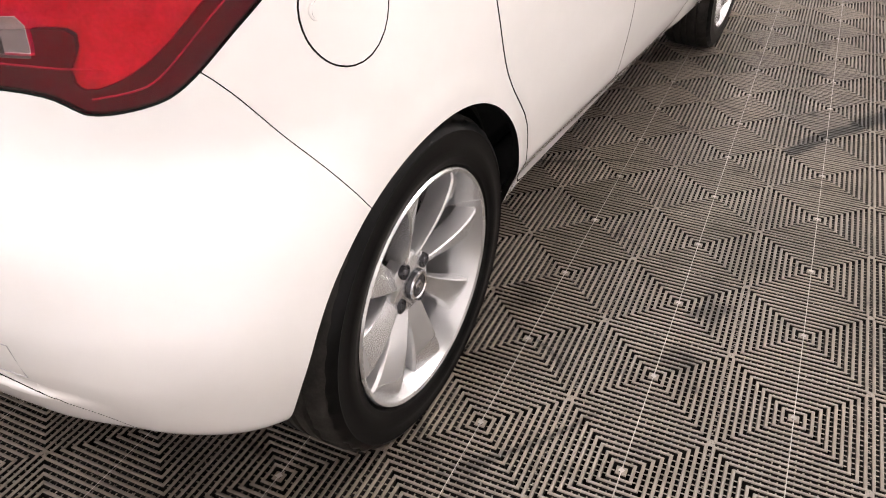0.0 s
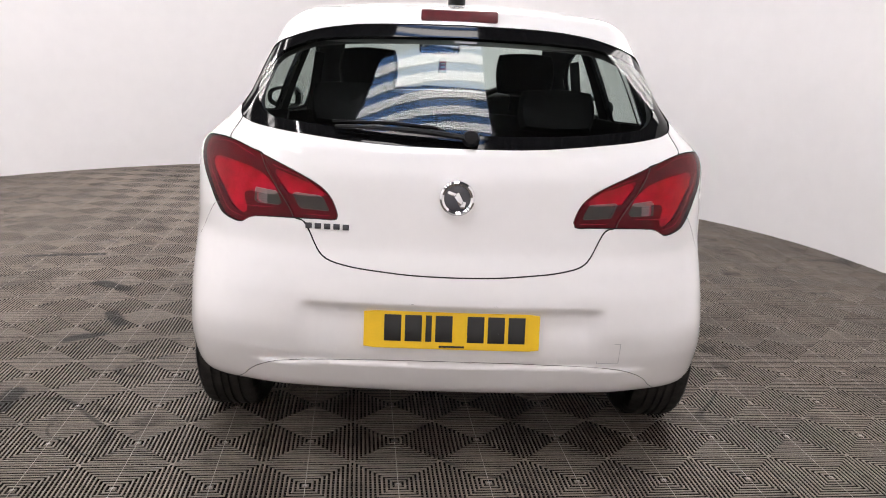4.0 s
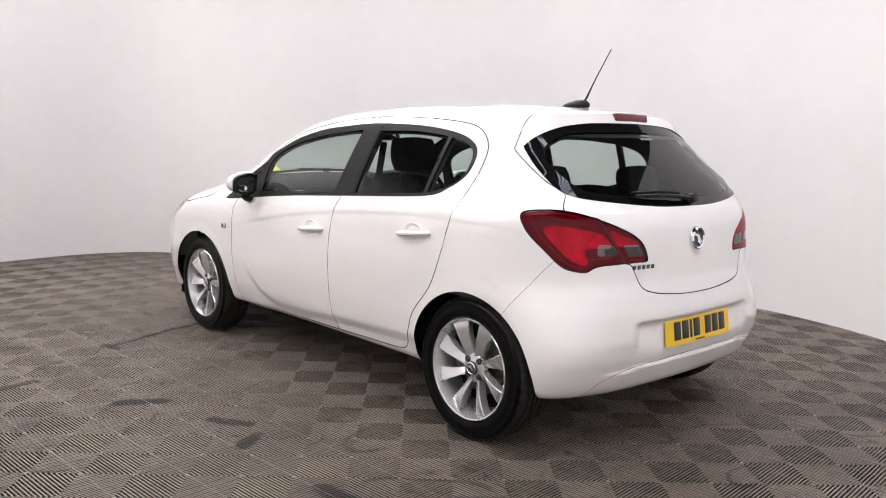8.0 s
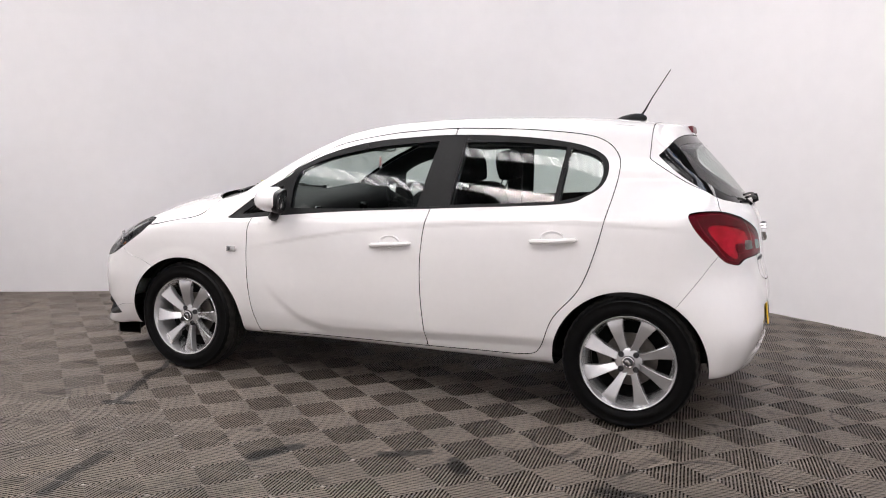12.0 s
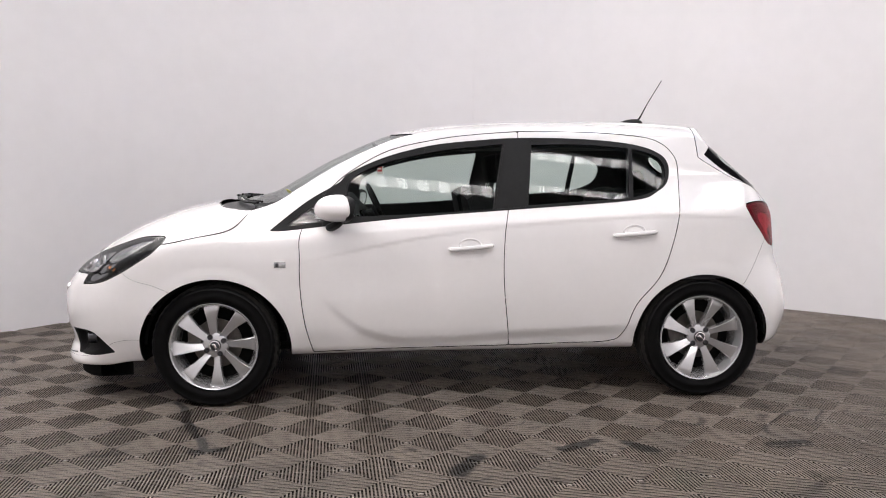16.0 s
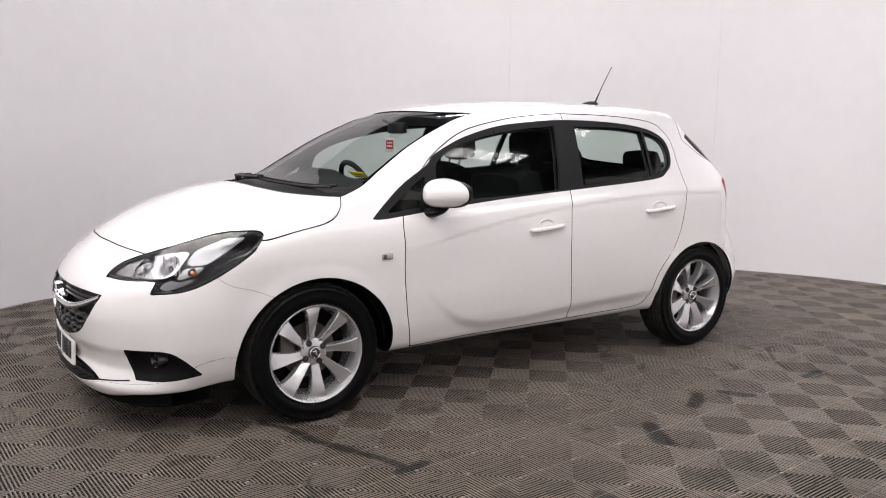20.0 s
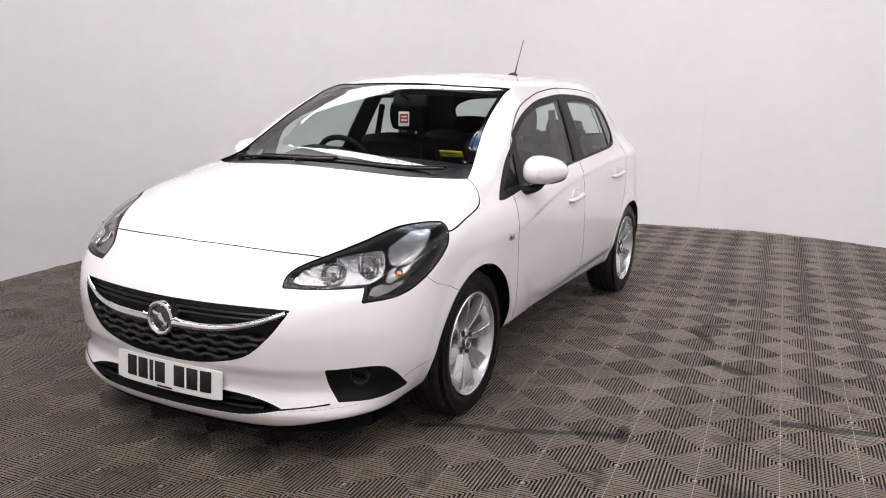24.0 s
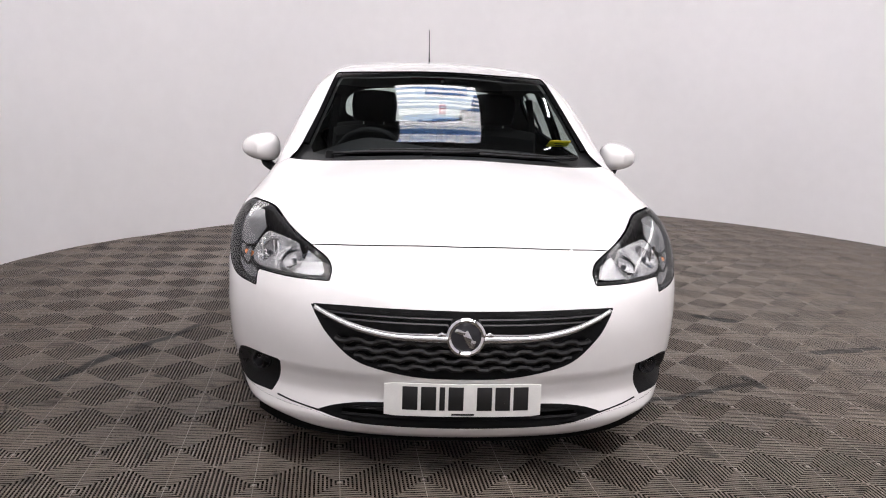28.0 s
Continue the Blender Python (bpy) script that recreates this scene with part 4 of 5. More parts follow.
for x, y, turn, spin in ((-0.742, -1.25, 180, 17), (0.742, 1.25, 0, 30), (0.742, -1.25, 0, 5)):
    copy_thing(w0, pose(x, y, 0.3105, 0, 0, turn) @ pose(0, 0, 0, spin, 0, 0))


# ---- front: lamps, grille, plate ----
REFLECTOR = [(25.6, 0.686), (26.3, 0.715), (28.1, 0.738), (32.9, 0.764), (36.7, 0.777), (40.2, 0.786), (42.6, 0.786), (42.4, 0.740), (41.3, 0.704), (38.6, 0.687), (32.7, 0.684)]
GUIDE = [(43.4, 0.772), (44.0, 0.800), (47.0, 0.824), (50.5, 0.848), (54.2, 0.857), (55.0, 0.846), (52.6, 0.808), (50.0, 0.772), (48.2, 0.748), (45.2, 0.740), (43.6, 0.746)]
WINKER = [(42.3, 0.694), (43.4, 0.732), (45.4, 0.734), (47.8, 0.741), (47.4, 0.722), (45.2, 0.700), (42.9, 0.682)]
CORNER = [(39.0, 0.648), (39.6, 0.672), (41.4, 0.684), (43.0, 0.676), (46.0, 0.694), (46.4, 0.684), (43.0, 0.654), (40.5, 0.640)]


def refine(mesh):
    """Splits every triangle into four."""
    v, nrm, t = mesh
    e = np.sort(np.concatenate([t[:, [0, 1]], t[:, [1, 2]], t[:, [2, 0]]]), 1)
    u, inv = np.unique(e, axis=0, return_inverse=True)
    a, b, c = (inv.ravel().reshape(3, -1) + len(v))
    m = nrm[u].sum(1)
    t2 = np.concatenate([np.stack(q, 1) for q in ((t[:, 0], a, c), (a, t[:, 1], b), (c, b, t[:, 2]), (a, b, c))])
    return np.concatenate([v, v[u].mean(1)]), np.concatenate([nrm, m / np.linalg.norm(m, axis=1)[:, None]]), t2


def field_facing(mesh):
    """Vertex normals taken from the faces of a triangle mesh."""
    v, _, t = mesh
    n = np.cross(v[t[:, 1]] - v[t[:, 0]], v[t[:, 2]] - v[t[:, 0]])
    out = np.zeros_like(v)
    for k in range(3):
        np.add.at(out, t[:, k], n)
    return out / np.maximum(np.linalg.norm(out, axis=1), 1e-12)[:, None]


for (side, lamp), sx in zip(sides(lamps_f), (-1, 1)):
    lens = skin("headlamp", lamp, CLEAR, car, "clear headlamp with black housing and chrome bowls", fold=0)
    lens.visible_shadow = False
    v, nrm, t = lamp
    d = outline(round_nose(lamp), curve_through(HEADLAMP, 5, True)) * 0.9
    sunk = (v - nrm * (0.0015 + 0.052 * smooth(-d, 0.006, 0.026))[:, None], nrm, t)
    link_mesh("housing", sunk[0], t, BLACK, lens, "black lamp housing")
    for name, shape, mtl, label, sink, eyes in (
        ("reflector", REFLECTOR, BOWL, "chrome double reflector", 0.010, ((32.6, 0.722, 0.044), (39.2, 0.737, 0.036))),
        ("light_guide", GUIDE, SILVER, "silver daylight lamp strip", 0.012, ()),
        ("indicator_reflector", WINKER, SILVER, "silver indicator reflector", 0.014, ((45.2, 0.718, 0.016),)),
        ("lower_reflector", CORNER, SILVER, "grey lower reflector", 0.014, ())):
        piece = refine(refine(carve(lamp, round_nose, turned([q for p in shape for q in (p, p)] if not name.startswith("reflector") else shape), gap=0.0)[0]))
        pv, pn, pt = piece
        arc2 = round_nose(piece)
        drop = np.full(len(pv), sink)
        for deg, z, r in eyes:
            q = np.hypot((arc2[:, 0] - deg / 60) * 60 * 0.0185, arc2[:, 1] - z) / r
            drop = np.maximum(drop, sink + 0.034 * np.clip(1 - q**2, 0, 1) ** 0.8)
        cup = link_mesh(name, pv - pn * drop[:, None], pt, mtl, lens, label)
        for deg, z, r in eyes:
            k = int(np.argmin(np.hypot((arc2[:, 0] - deg / 60) * 60 * 0.0185, arc2[:, 1] - z)))
            at = Vector(pv[k] - pn[k] * 0.030)
            q = Vector(pn[k]).to_track_quat("X", "Z").to_matrix().to_4x4()
            bm = lathe([(0.0, 0.016), (0.006, 0.015), (0.009, 0.010), (0.010, -0.014)], 16)
            bmesh.ops.transform(bm, matrix=Matrix.Translation(at) @ q, verts=bm.verts)
            part("bulb", bm, AMBER if name[0] == "i" else DARKCHROME, cup, "amber bulb" if name[0] == "i" else "dark bulb shield")
            if name == "reflector" and deg > 36:
                side_way = Vector(pn[k]).cross(Vector((0, 0, 1))).normalized()
                for off in (-0.052, -0.030, 0.028):
                    part("reflector_fin", tube([at + side_way * off + Vector((0, 0, -0.036)) + Vector(pn[k]) * 0.010, at + side_way * off * 0.9 + Vector((0, 0, 0.040)) + Vector(pn[k]) * 0.014], 0.0035, 6), CHROME, cup, "upright chrome fin")
            elif name == "reflector":
                bm = lathe([(r * 0.98, 0.022), (r * 1.02, 0.026), (r * 1.06, 0.022), (r * 1.06, 0.006)], 36)
                bmesh.ops.transform(bm, matrix=Matrix.Translation(at) @ q @ Matrix.Diagonal((1, 0.86, 0.86, 1)), verts=bm.verts)
                part("bowl_ring", bm, CHROME, cup, "chrome bowl ring")

v, nrm, t = grille
d = outline(head_on(grille), curve_through([q for p in GRILLE for q in ([p, p] if p[0] < 0 else [p])], 5, True))
grille_well = skin("grille", (v - nrm * (0.002 + 0.05 * smooth(-d, 0.0, 0.02))[:, None], nrm, t), BLACK, car, "black front grille with chrome wing bar", fold=0)


def span_at(z):
    """Half the grille's width at a height."""
    xs = np.linspace(0, 0.52, 200)
    dd = outline(np.stack([xs, np.full(200, z)], 1), curve_through([q for p in GRILLE for q in ([p, p] if p[0] < 0 else [p])], 5, True))
    return float(xs[dd < -0.012].max()) if (dd < -0.012).any() else 0.0


def wing_z(x):
    return 0.513 + 0.076 * np.clip((x - 0.16) / 0.335, 0, 1) ** 2.1


for k, z0 in enumerate((0.585, 0.568, 0.551)):
    w = min(span_at(z0), 0.47)
    pts = [(x, nose(x, z0) - 0.028, z0 + 0.004 * (x / 0.4) ** 2) for x in np.linspace(-w, w, 25)]
    part("grille_slat", tube(pts, 0.0055, 6, flat=0.8), GRILLEBAR, grille_well)
for k, z0 in enumerate((0.490, 0.462, 0.434, 0.406)):
    w = span_at(z0 + 0.008)
    if w < 0.08:
        continue
    pts = []
    for x in np.linspace(-w, w, 97):
        tri = 2 * abs((x / 0.088 + (k % 2) * 0.25) % 1 - 0.5)
        zz = z0 + 0.009 * (np.clip(tri * 3.4 - 1.2, 0, 1) - 0.5)
        pts.append((x, nose(x, zz) - 0.020, zz))
    part("grille_wave_bar", tube(pts, 0.0125, 8, flat=0.85), GRILLEBAR, grille_well)
for sx in (-1, 1):
    pts = [(sx * x, nose(x, float(wing_z(x))) - 0.004, float(wing_z(x))) for x in np.linspace(0.06, 0.492, 30)]
    part("wing_bar", tube(pts, [0.0145 - 0.006 * (i / 29) for i in range(30)], 12), CHROME, grille_well, "curved chrome wing bar")
    part("wing_ridge", tube([(x, y + 0.002, z + 0.0145 - 0.006 * (i / 29)) for i, (x, y, z) in enumerate(pts)], [0.0062 - 0.0025 * (i / 29) for i in range(30)], 8), CHROME, grille_well, "thin chrome upper ridge")
    part("wing_root", tube([(sx * 0.062, pts[0][1] + 0.004, 0.528), (sx * 0.078, pts[0][1] + 0.006, 0.532), (sx * 0.094, pts[0][1] + 0.002, 0.524)], [0.004, 0.010, 0.005], 10), CHROME, grille_well)


def round_badge(at, way, r, owner):
    q = Vector(way).to_track_quat("X", "Z").to_matrix().to_4x4()
    m = Matrix.Translation(at) @ q
    bm = lathe([(r * 0.70, 0.004), (r * 0.74, 0.012), (r * 0.86, 0.017), (r * 0.97, 0.012), (r, 0.0), (r, -0.03)], 48)
    bmesh.ops.transform(bm, matrix=m, verts=bm.verts)
    ring = part("badge", bm, CHROME, owner, "round chrome maker badge")
    bm = lathe([(0.0, 0.008), (r * 0.4, 0.007), (r * 0.74, 0.004)], 40)
    bmesh.ops.transform(bm, matrix=m, verts=bm.verts)
    part("badge_face", bm, DARKCHROME, ring, "dark badge face")
    bm = bmesh.new()
    for at2, size, rot in (((0.010, 0.1 * r, -0.05 * r), (0.006, 0.34 * r, 0.75 * r), 28), ((0.010, -0.28 * r, 0.25 * r), (0.006, 0.55 * r, 0.22 * r), -20), ((0.010, 0.32 * r, -0.35 * r), (0.006, 0.30 * r, 0.42 * r), -12)):
        box(size, at2, 0.0025, (rot, 0, 0), bm)
    bmesh.ops.transform(bm, matrix=m, verts=bm.verts)
    part("badge_relief", bm, CHROME, ring, "plain chrome relief shape")


round_badge((0, nose(0, 0.522) - 0.006, 0.522), (0, 1, 0.03), 0.066, grille_well)
v, nrm, t = intake
d = outline(head_on(intake), curve_through([q for p in INTAKE for q in ([p, p] if p[0] < 0 else [p])], 5, True))
air = skin("lower_intake", (v - nrm * (0.002 + 0.06 * smooth(-d, 0.0, 0.015))[:, None], nrm, t), BLACK, front_bumper, "black lower air intake", fold=0)
for z0 in (0.226, 0.248, 0.268):
    w = 0.40 if z0 < 0.26 else 0.34
    part("intake_slat", tube([(x, nose(x, z0) - 0.03, z0) for x in np.linspace(-w, w, 21)], 0.006, 6), BLACK, air)
for sx in (-1, 1):
    row = [on_body((sx * x, 2.6, z), (0, -1, 0)) for x, z in ((0.475, 0.236), (0.52, 0.241), (0.57, 0.247), (0.625, 0.256))]
    part("lip_groove", tube([(p.x, p.y + 0.0005, p.z) for p in row], 0.0032, 6), BLACK, front_bumper, "dark groove above the lower lip")
for (side, bay), sx in zip(sides(fogbay), (-1, 1)):
    v, nrm, t = bay
    d = outline(round_nose(bay), curve_through(FOGBAY, 5, True))
    pocket = skin("fog_lamp_bay", (v - nrm * (0.002 + 0.035 * smooth(-d, 0.0, 0.03))[:, None], nrm, t), BLACK, front_bumper, "black fog lamp recess", fold=0)
    at = on_body((sx * 0.690, 2.6, 0.348), (0, -1, 0)) + Vector((0, -0.035, 0))
    q = Vector((sx * 0.25, 1, 0)).to_track_quat("X", "Z").to_matrix().to_4x4()
    bm = lathe([(0.0, -0.025), (0.015, -0.02), (0.026, 0.0), (0.031, 0.012), (0.034, 0.012), (0.036, 0.0), (0.036, -0.03)], 32)
    bmesh.ops.transform(bm, matrix=Matrix.Translation(at) @ q, verts=bm.verts)
    fog = part("fog_lamp", bm, DARKCHROME, pocket, "round dark chrome fog lamp")
    bm = lathe([(0.0, 0.013), (0.02, 0.011), (0.031, 0.006)], 24)
    bmesh.ops.transform(bm, matrix=Matrix.Translation(at) @ q, verts=bm.verts)
    part("fog_lens", bm, CLEAR, fog).visible_shadow = False


def number_plate(name, at, rx, flip, colour, bend, label):
    bm = bmesh.new()
    prev = None
    for x in np.linspace(-0.26, 0.26, 17):
        y, cut = bend * x * x, 0.004 * (abs(x) > 0.259)
        row = [bm.verts.new((x, y + dy, z)) for dy, z in ((0.003, -0.0555 + cut), (-0.002, -0.0555 + cut), (-0.003, -0.0545 + cut), (-0.003, 0.0545 - cut), (-0.002, 0.0555 - cut), (0.003, 0.0555 - cut))]
        if prev:
            for i in range(6):
                bm.faces.new((prev[i], row[i], row[(i + 1) % 6], prev[(i + 1) % 6]))
        else:
            bm.faces.new(row)
        prev = row
    bm.faces.new(prev)
    base = part(name, bm, colour, car, label)
    x = -0.200
    for k, w in enumerate((0.05, 0.05, 0.018, 0.05, 0.05, 0.05, 0.05)):
        if k == 4:
            x += 0.033
        mid = x + w / 2
        part("character_bar", box((w, 0.003, 0.079), (mid, bend * mid * mid - 0.0032, 0.006), 0.001, (0, 0, math.degrees(math.atan(2 * bend * mid)))), INK, base, "plain dark bar")
        x += w + 0.011
    part("maker_line", box((0.075, 0.002, 0.006), (0.0, -0.0032, -0.047)), INK, base, "thin dark line")
    for k in (-0.13, 0.135):
        part("screw_cap", lathe([(0.0, 0.0055), (0.004, 0.005), (0.005, 0.003)], 10, axis="z"), INK, base).matrix_basis = pose(k, bend * k * k, -0.005, 90, 0, 0)
    base.matrix_basis = pose(*at, rx, 0, 180 if flip else 0)
    return base


number_plate("rear_number_plate", (0, -1.842, 0.494), -8, False, YELLOW, 0.06, "yellow rear number plate with dark bars")
number_plate("front_number_plate", (0, nose(0, 0.36) + 0.010, 0.302), -3, True, WHITE, 0.24, "white front number plate with dark bars")

# ---- rear: lamps, badge, wiper ----
for (side, lamp), sx in zip(sides(lamps_r), (-1, 1)):
    inner, outer = carve(lamp, round_tail, LAMPSPLIT, gap=0.0012)
    for piece, owner, name in ((outer, car, "tail_lamp"), (inner, gate, "tailgate_lamp")):
        clearshape = turned([(34.0, 0.838), (34.0, 0.838), (35.2, 0.878), (35.2, 0.878), (39.6, 0.884), (39.6, 0.884), (39.6, 0.838), (39.6, 0.838)]) if owner is car else turned([(25.2, 0.830), (25.2, 0.830), (26.8, 0.874), (26.8, 0.874), (32.4, 0.880), (32.4, 0.880), (30.9, 0.834), (30.9, 0.834)])
        bowlshape = turned([(35.5, 0.868), (38.2, 0.922), (43, 0.947), (50.5, 0.958), (53.2, 0.938), (50.2, 0.878), (46.5, 0.825), (43, 0.80), (41.6, 0.815), (42.2, 0.866)]) if owner is car else turned([(26.6, 0.872), (28.5, 0.902), (33, 0.928), (36.3, 0.94), (34, 0.885), (33, 0.872)])
        win, red = carve(piece, round_tail, clearshape, gap=0.0003)
        lens = skin(name, red, REDLENS, owner, "red tail lamp lens", fold=0)
        lens.visible_shadow = False
        skin("clear_window", win, SMOKELENS, lens, "smoky clear lamp window", fold=0).visible_shadow = False
        bowl, rest = carve(piece, round_tail, bowlshape, gap=0.0)
        bowl = refine(refine(bowl))
        arc2 = round_tail(bowl)
        deg, zc, r = (45.0, 0.895, 0.105) if owner is car else (32.0, 0.90, 0.06)
        q = np.hypot((arc2[:, 0] - deg / 60) * 60 * 0.0145, arc2[:, 1] - zc) / r
        bowl = (bowl[0] - bowl[1] * (0.010 * np.clip(1 - q**2, 0, 1))[:, None], bowl[1], bowl[2])
        skin("lamp_bowl", (bowl[0] - bowl[1] * 0.012, field_facing(bowl), bowl[2]), REDBOWL, lens, "bright lamp reflector", fold=0.012)
        winb, rest = carve(rest, round_tail, clearshape, gap=0.0)
        bright, winb = carve(winb, round_tail, turned([(37.4, 0.80), (37.4, 0.80), (37.4, 0.92), (37.4, 0.92), (45, 0.92), (45, 0.92), (45, 0.80), (45, 0.80)]), gap=0.0)
        if len(bright[2]):
            skin("clear_bowl", bright, CHROME, lens, "bright lamp reflector", fold=0.02, lift=-0.010)
        skin("clear_bowl", winb, STEEL, lens, "dark lamp reflector", fold=0.02, lift=-0.014)
        skin("housing", rest, REDDARK, lens, "dark lamp housing", fold=0.03, lift=-0.010)
        skin("seal", piece, GLOSSBLACK, lens, "black lamp back", fold=0.0, lift=-0.045)
        lines = (((41.2, 0.972), (48, 1.001), (54.6, 0.998), (56.2, 0.984), (54.4, 0.925), (50.6, 0.862), (47.4, 0.81), (45.4, 0.796), (42.8, 0.789)), ((36.0, 0.828), (44.0, 0.822))) if owner is car else (((26.2, 0.874), (31.0, 0.921), (37.0, 0.952)), ((25.4, 0.815), (30.5, 0.816)))
        for row in lines:
            pts = []
            for deg, z in curve_through(row, 5):
                a = radians(deg)
                p = on_body((sx * 1.6 * math.sin(a), -1.0 - 1.6 * math.cos(a), z), (-sx * math.sin(a), math.cos(a), 0))
                pts.append((p.x - sx * 0.008 * math.sin(a), p.y + 0.008 * math.cos(a), z))
            part("light_line", tube(pts, 0.0013, 6), REDBOWL, lens, "thin bright light line")
round_badge((0, tail(0, 0.885) - 0.004, 0.885), (0, -1, 0.05), 0.052, gate)
x = -0.430
for k in range(5):
    part("name_bar", box((0.019, 0.004, 0.017), (x, tail(x, 0.786) - 0.003, 0.786), 0.0015), DARKCHROME, gate, "small dark chrome bar")
    x += 0.0275
stop_y = -1.475
part("high_brake_lamp", box((0.245, 0.05, 0.036), (0, -1.407, 1.400), 0.006, (-10, 0, 0)), mat("red_plastic", (0.10, 0.003, 0.008), 0.35, coat=0.1, vary=0.2, scale=40), gate, "dark red high brake lamp")
wp = [(0.03, -1.745, 1.052), (-0.1, -1.742, 1.066), (-0.25, -1.73, 1.072), (-0.36, -1.715, 1.070)]
arm = part("rear_wiper", tube([tuple(p) for p in curve_through(wp, 5)], [0.013] * 8 + [0.009] * 8, 8, flat=0.7), BLACK, gate, "black rear wiper arm")
part("wiper_pivot", lathe([(0.0, 0.03), (0.02, 0.028), (0.026, 0.0)], 20), BLACK, arm).matrix_basis = Matrix.Translation((0.035, -1.735, 1.050)) @ Vector((0, -1, 0.3)).to_track_quat("X", "Z").to_matrix().to_4x4()
part("wiper_blade", tube([(-0.06, -1.738, 1.078), (-0.2, -1.728, 1.086), (-0.37, -1.70, 1.082)], 0.006, 6), RUBBER, arm)
eye = [(x, tail(x, z) - 0.0012, z) for x, z in ((0.446, 0.458), (0.514, 0.458), (0.514, 0.392), (0.446, 0.392))]
for a, b in zip(eye, eye[1:] + eye[:1]):
    part("tow_cover_joint", tube([a, b], 0.0009, 5), GREYINK, rear_bumper)
part("window_notice", box((0.07, 0.001, 0.007), (0.02, -1.491, 1.322), 0, (-43, 0, 0)), GREYINK, back_window, "grey printed notice line")
curve = bpy.data.curves.new("window_notice", "FONT")
curve.body, curve.size, curve.align_x, curve.extrude = "USED CAR SALES", 0.0125, "CENTER", 0.0003
words = bpy.data.meshes.new_from_object(new("notice_source", curve))
bpy.data.objects.remove(bpy.data.objects["notice_source"])
words.transform(pose(0.02, -1.503, 1.304, 47, 0, 0))
words.materials.append(WHITE)
notice = new("window_notice", words)
notice.parent = back_window
notice["label"] = "small white printed notice"

# ---- aerial ----
mound = bmesh.new()
bmesh.ops.create_uvsphere(mound, u_segments=24, v_segments=14, radius=1)
for v in mound.verts:
    v.co = (0.030 * v.co.x * (1 - 0.25 * v.co.y), -1.095 + 0.085 * v.co.y, 1.460 + 0.029 * max(v.co.z, -0.3) * (1 - 0.35 * v.co.y) - 0.05 * (-1.095 + 0.085 * v.co.y + 1.095))
aerial = part("aerial", mound, BLACK, car, "black roof aerial")
part("aerial_rod", tube([(0, -1.145, 1.475), (0, -1.165, 1.505), (0, -1.205, 1.58), (0, -1.292, 1.722)], [0.007, 0.005, 0.0028, 0.0024], 8), BLACK, aerial)

# ---- flanks: handles, mirrors, side badges ----
for sx in (-1, 1):
    side = "left" if sx < 0 else "right"
    for key, yc, zc, tilt in (("f", -0.046, 0.797, 4.0), ("r", -0.888, 0.859, 3.5)):
        x0 = flank_x(yc, zc)
        pts = [(sx * (x0 + o), yc + dy, zc + dz) for o, dy, dz in ((-0.004, 0.108, -0.008), (0.014, 0.095, -0.008), (0.021, 0.05, -0.004), (0.022, 0.0, 0.0), (0.021, -0.05, 0.004), (0.015, -0.092, 0.008), (-0.004, -0.106, 0.008))]
        path = [tuple(p) for p in curve_through(pts, 4)]
        part("handle", tube(path, [0.012] * 3 + [0.0155] * (len(path) - 6) + [0.012] * 3, 10, flat=0.8), PAINT, doors[side, key], "white pull handle")
        bm = lathe([(0.0, -0.010), (0.03, -0.008), (0.045, 0.0), (0.052, 0.0035), (0.056, 0.001), (0.056, -0.008)], 28)
        bmesh.ops.transform(bm, matrix=Matrix.Translation((sx * (x0 + 0.002), yc + 0.005, zc + 0.012)) @ Matrix.Rotation(0 if sx > 0 else math.pi, 4, "Z") @ Matrix.Diagonal((1, 1.05, 0.62, 1)), verts=bm.verts)
        part("handle_cup", bm, PAINT, doors[side, key], "shallow white handle recess")
    xb = flank_x(0.91, 0.72)
    sb = part("side_badge", box((0.006, 0.058, 0.030), (sx * (xb + 0.002), 0.91, 0.722), 0.002), ALLOY, car, "small chrome side badge")
    part("badge_inset", box((0.004, 0.016, 0.018), (sx * (xb + 0.0045), 0.923, 0.722), 0.001), DARKCHROME, sb)
    # door mirror
    bm = bmesh.new()
    bmesh.ops.create_uvsphere(bm, u_segments=32, v_segments=20, radius=1)
    for v in bm.verts:
        x, y, z = v.co
        square = (abs(x) ** 2.5 + abs(y) ** 2.5 + abs(z) ** 2.5) ** (-1 / 2.5)
        x, y, z = x * square, y * square, z * square
        if y < 0:
            y *= 0.35
        taper = 1 - 0.24 * x
        v.co = (x * 0.097, (y * 0.135 if y > 0 else y * 0.102) * (1 - 0.25 * abs(x)) - 0.03 * x, z * 0.072 * taper * (1 if z > 0 else 0.82))
    bmesh.ops.transform(bm, matrix=Matrix.Translation((sx * 0.895, 0.595, 0.994)) @ Matrix.Diagonal((sx, 1, 1, 1)), verts=bm.verts)
    mirror = part("door_mirror", bm, PAINT, car, "white door mirror on a black foot")
    for name, mtl, wide, high, y0, y1, label in (("mirror_rim", BLACK, 0.088, 0.063, 0.590, 0.5585, "black mirror surround"), ("mirror_glass", CHROME, 0.066, 0.046, 0.566, 0.5565, "silver mirror glass")):
        ring = []
        for k in range(40):
            a = 2 * math.pi * k / 40
            c, s = math.cos(a), math.sin(a)
            fat = (abs(c) ** 3 + abs(s) ** 3) ** (-1 / 3)
            ring.append((wide * c * fat, high * s * fat * (1 - 0.18 * c)))
        bm = bmesh.new()
        rows = [[bm.verts.new((sx * (0.894 + x * f), y - 0.16 * z * f - 0.31 * x * f, 0.994 + z * f)) for x, z in ring] for f, y in ((1.0, y0), (1.0, y1 + 0.006), (0.96, y1), (0.86, y1 + 0.002))]
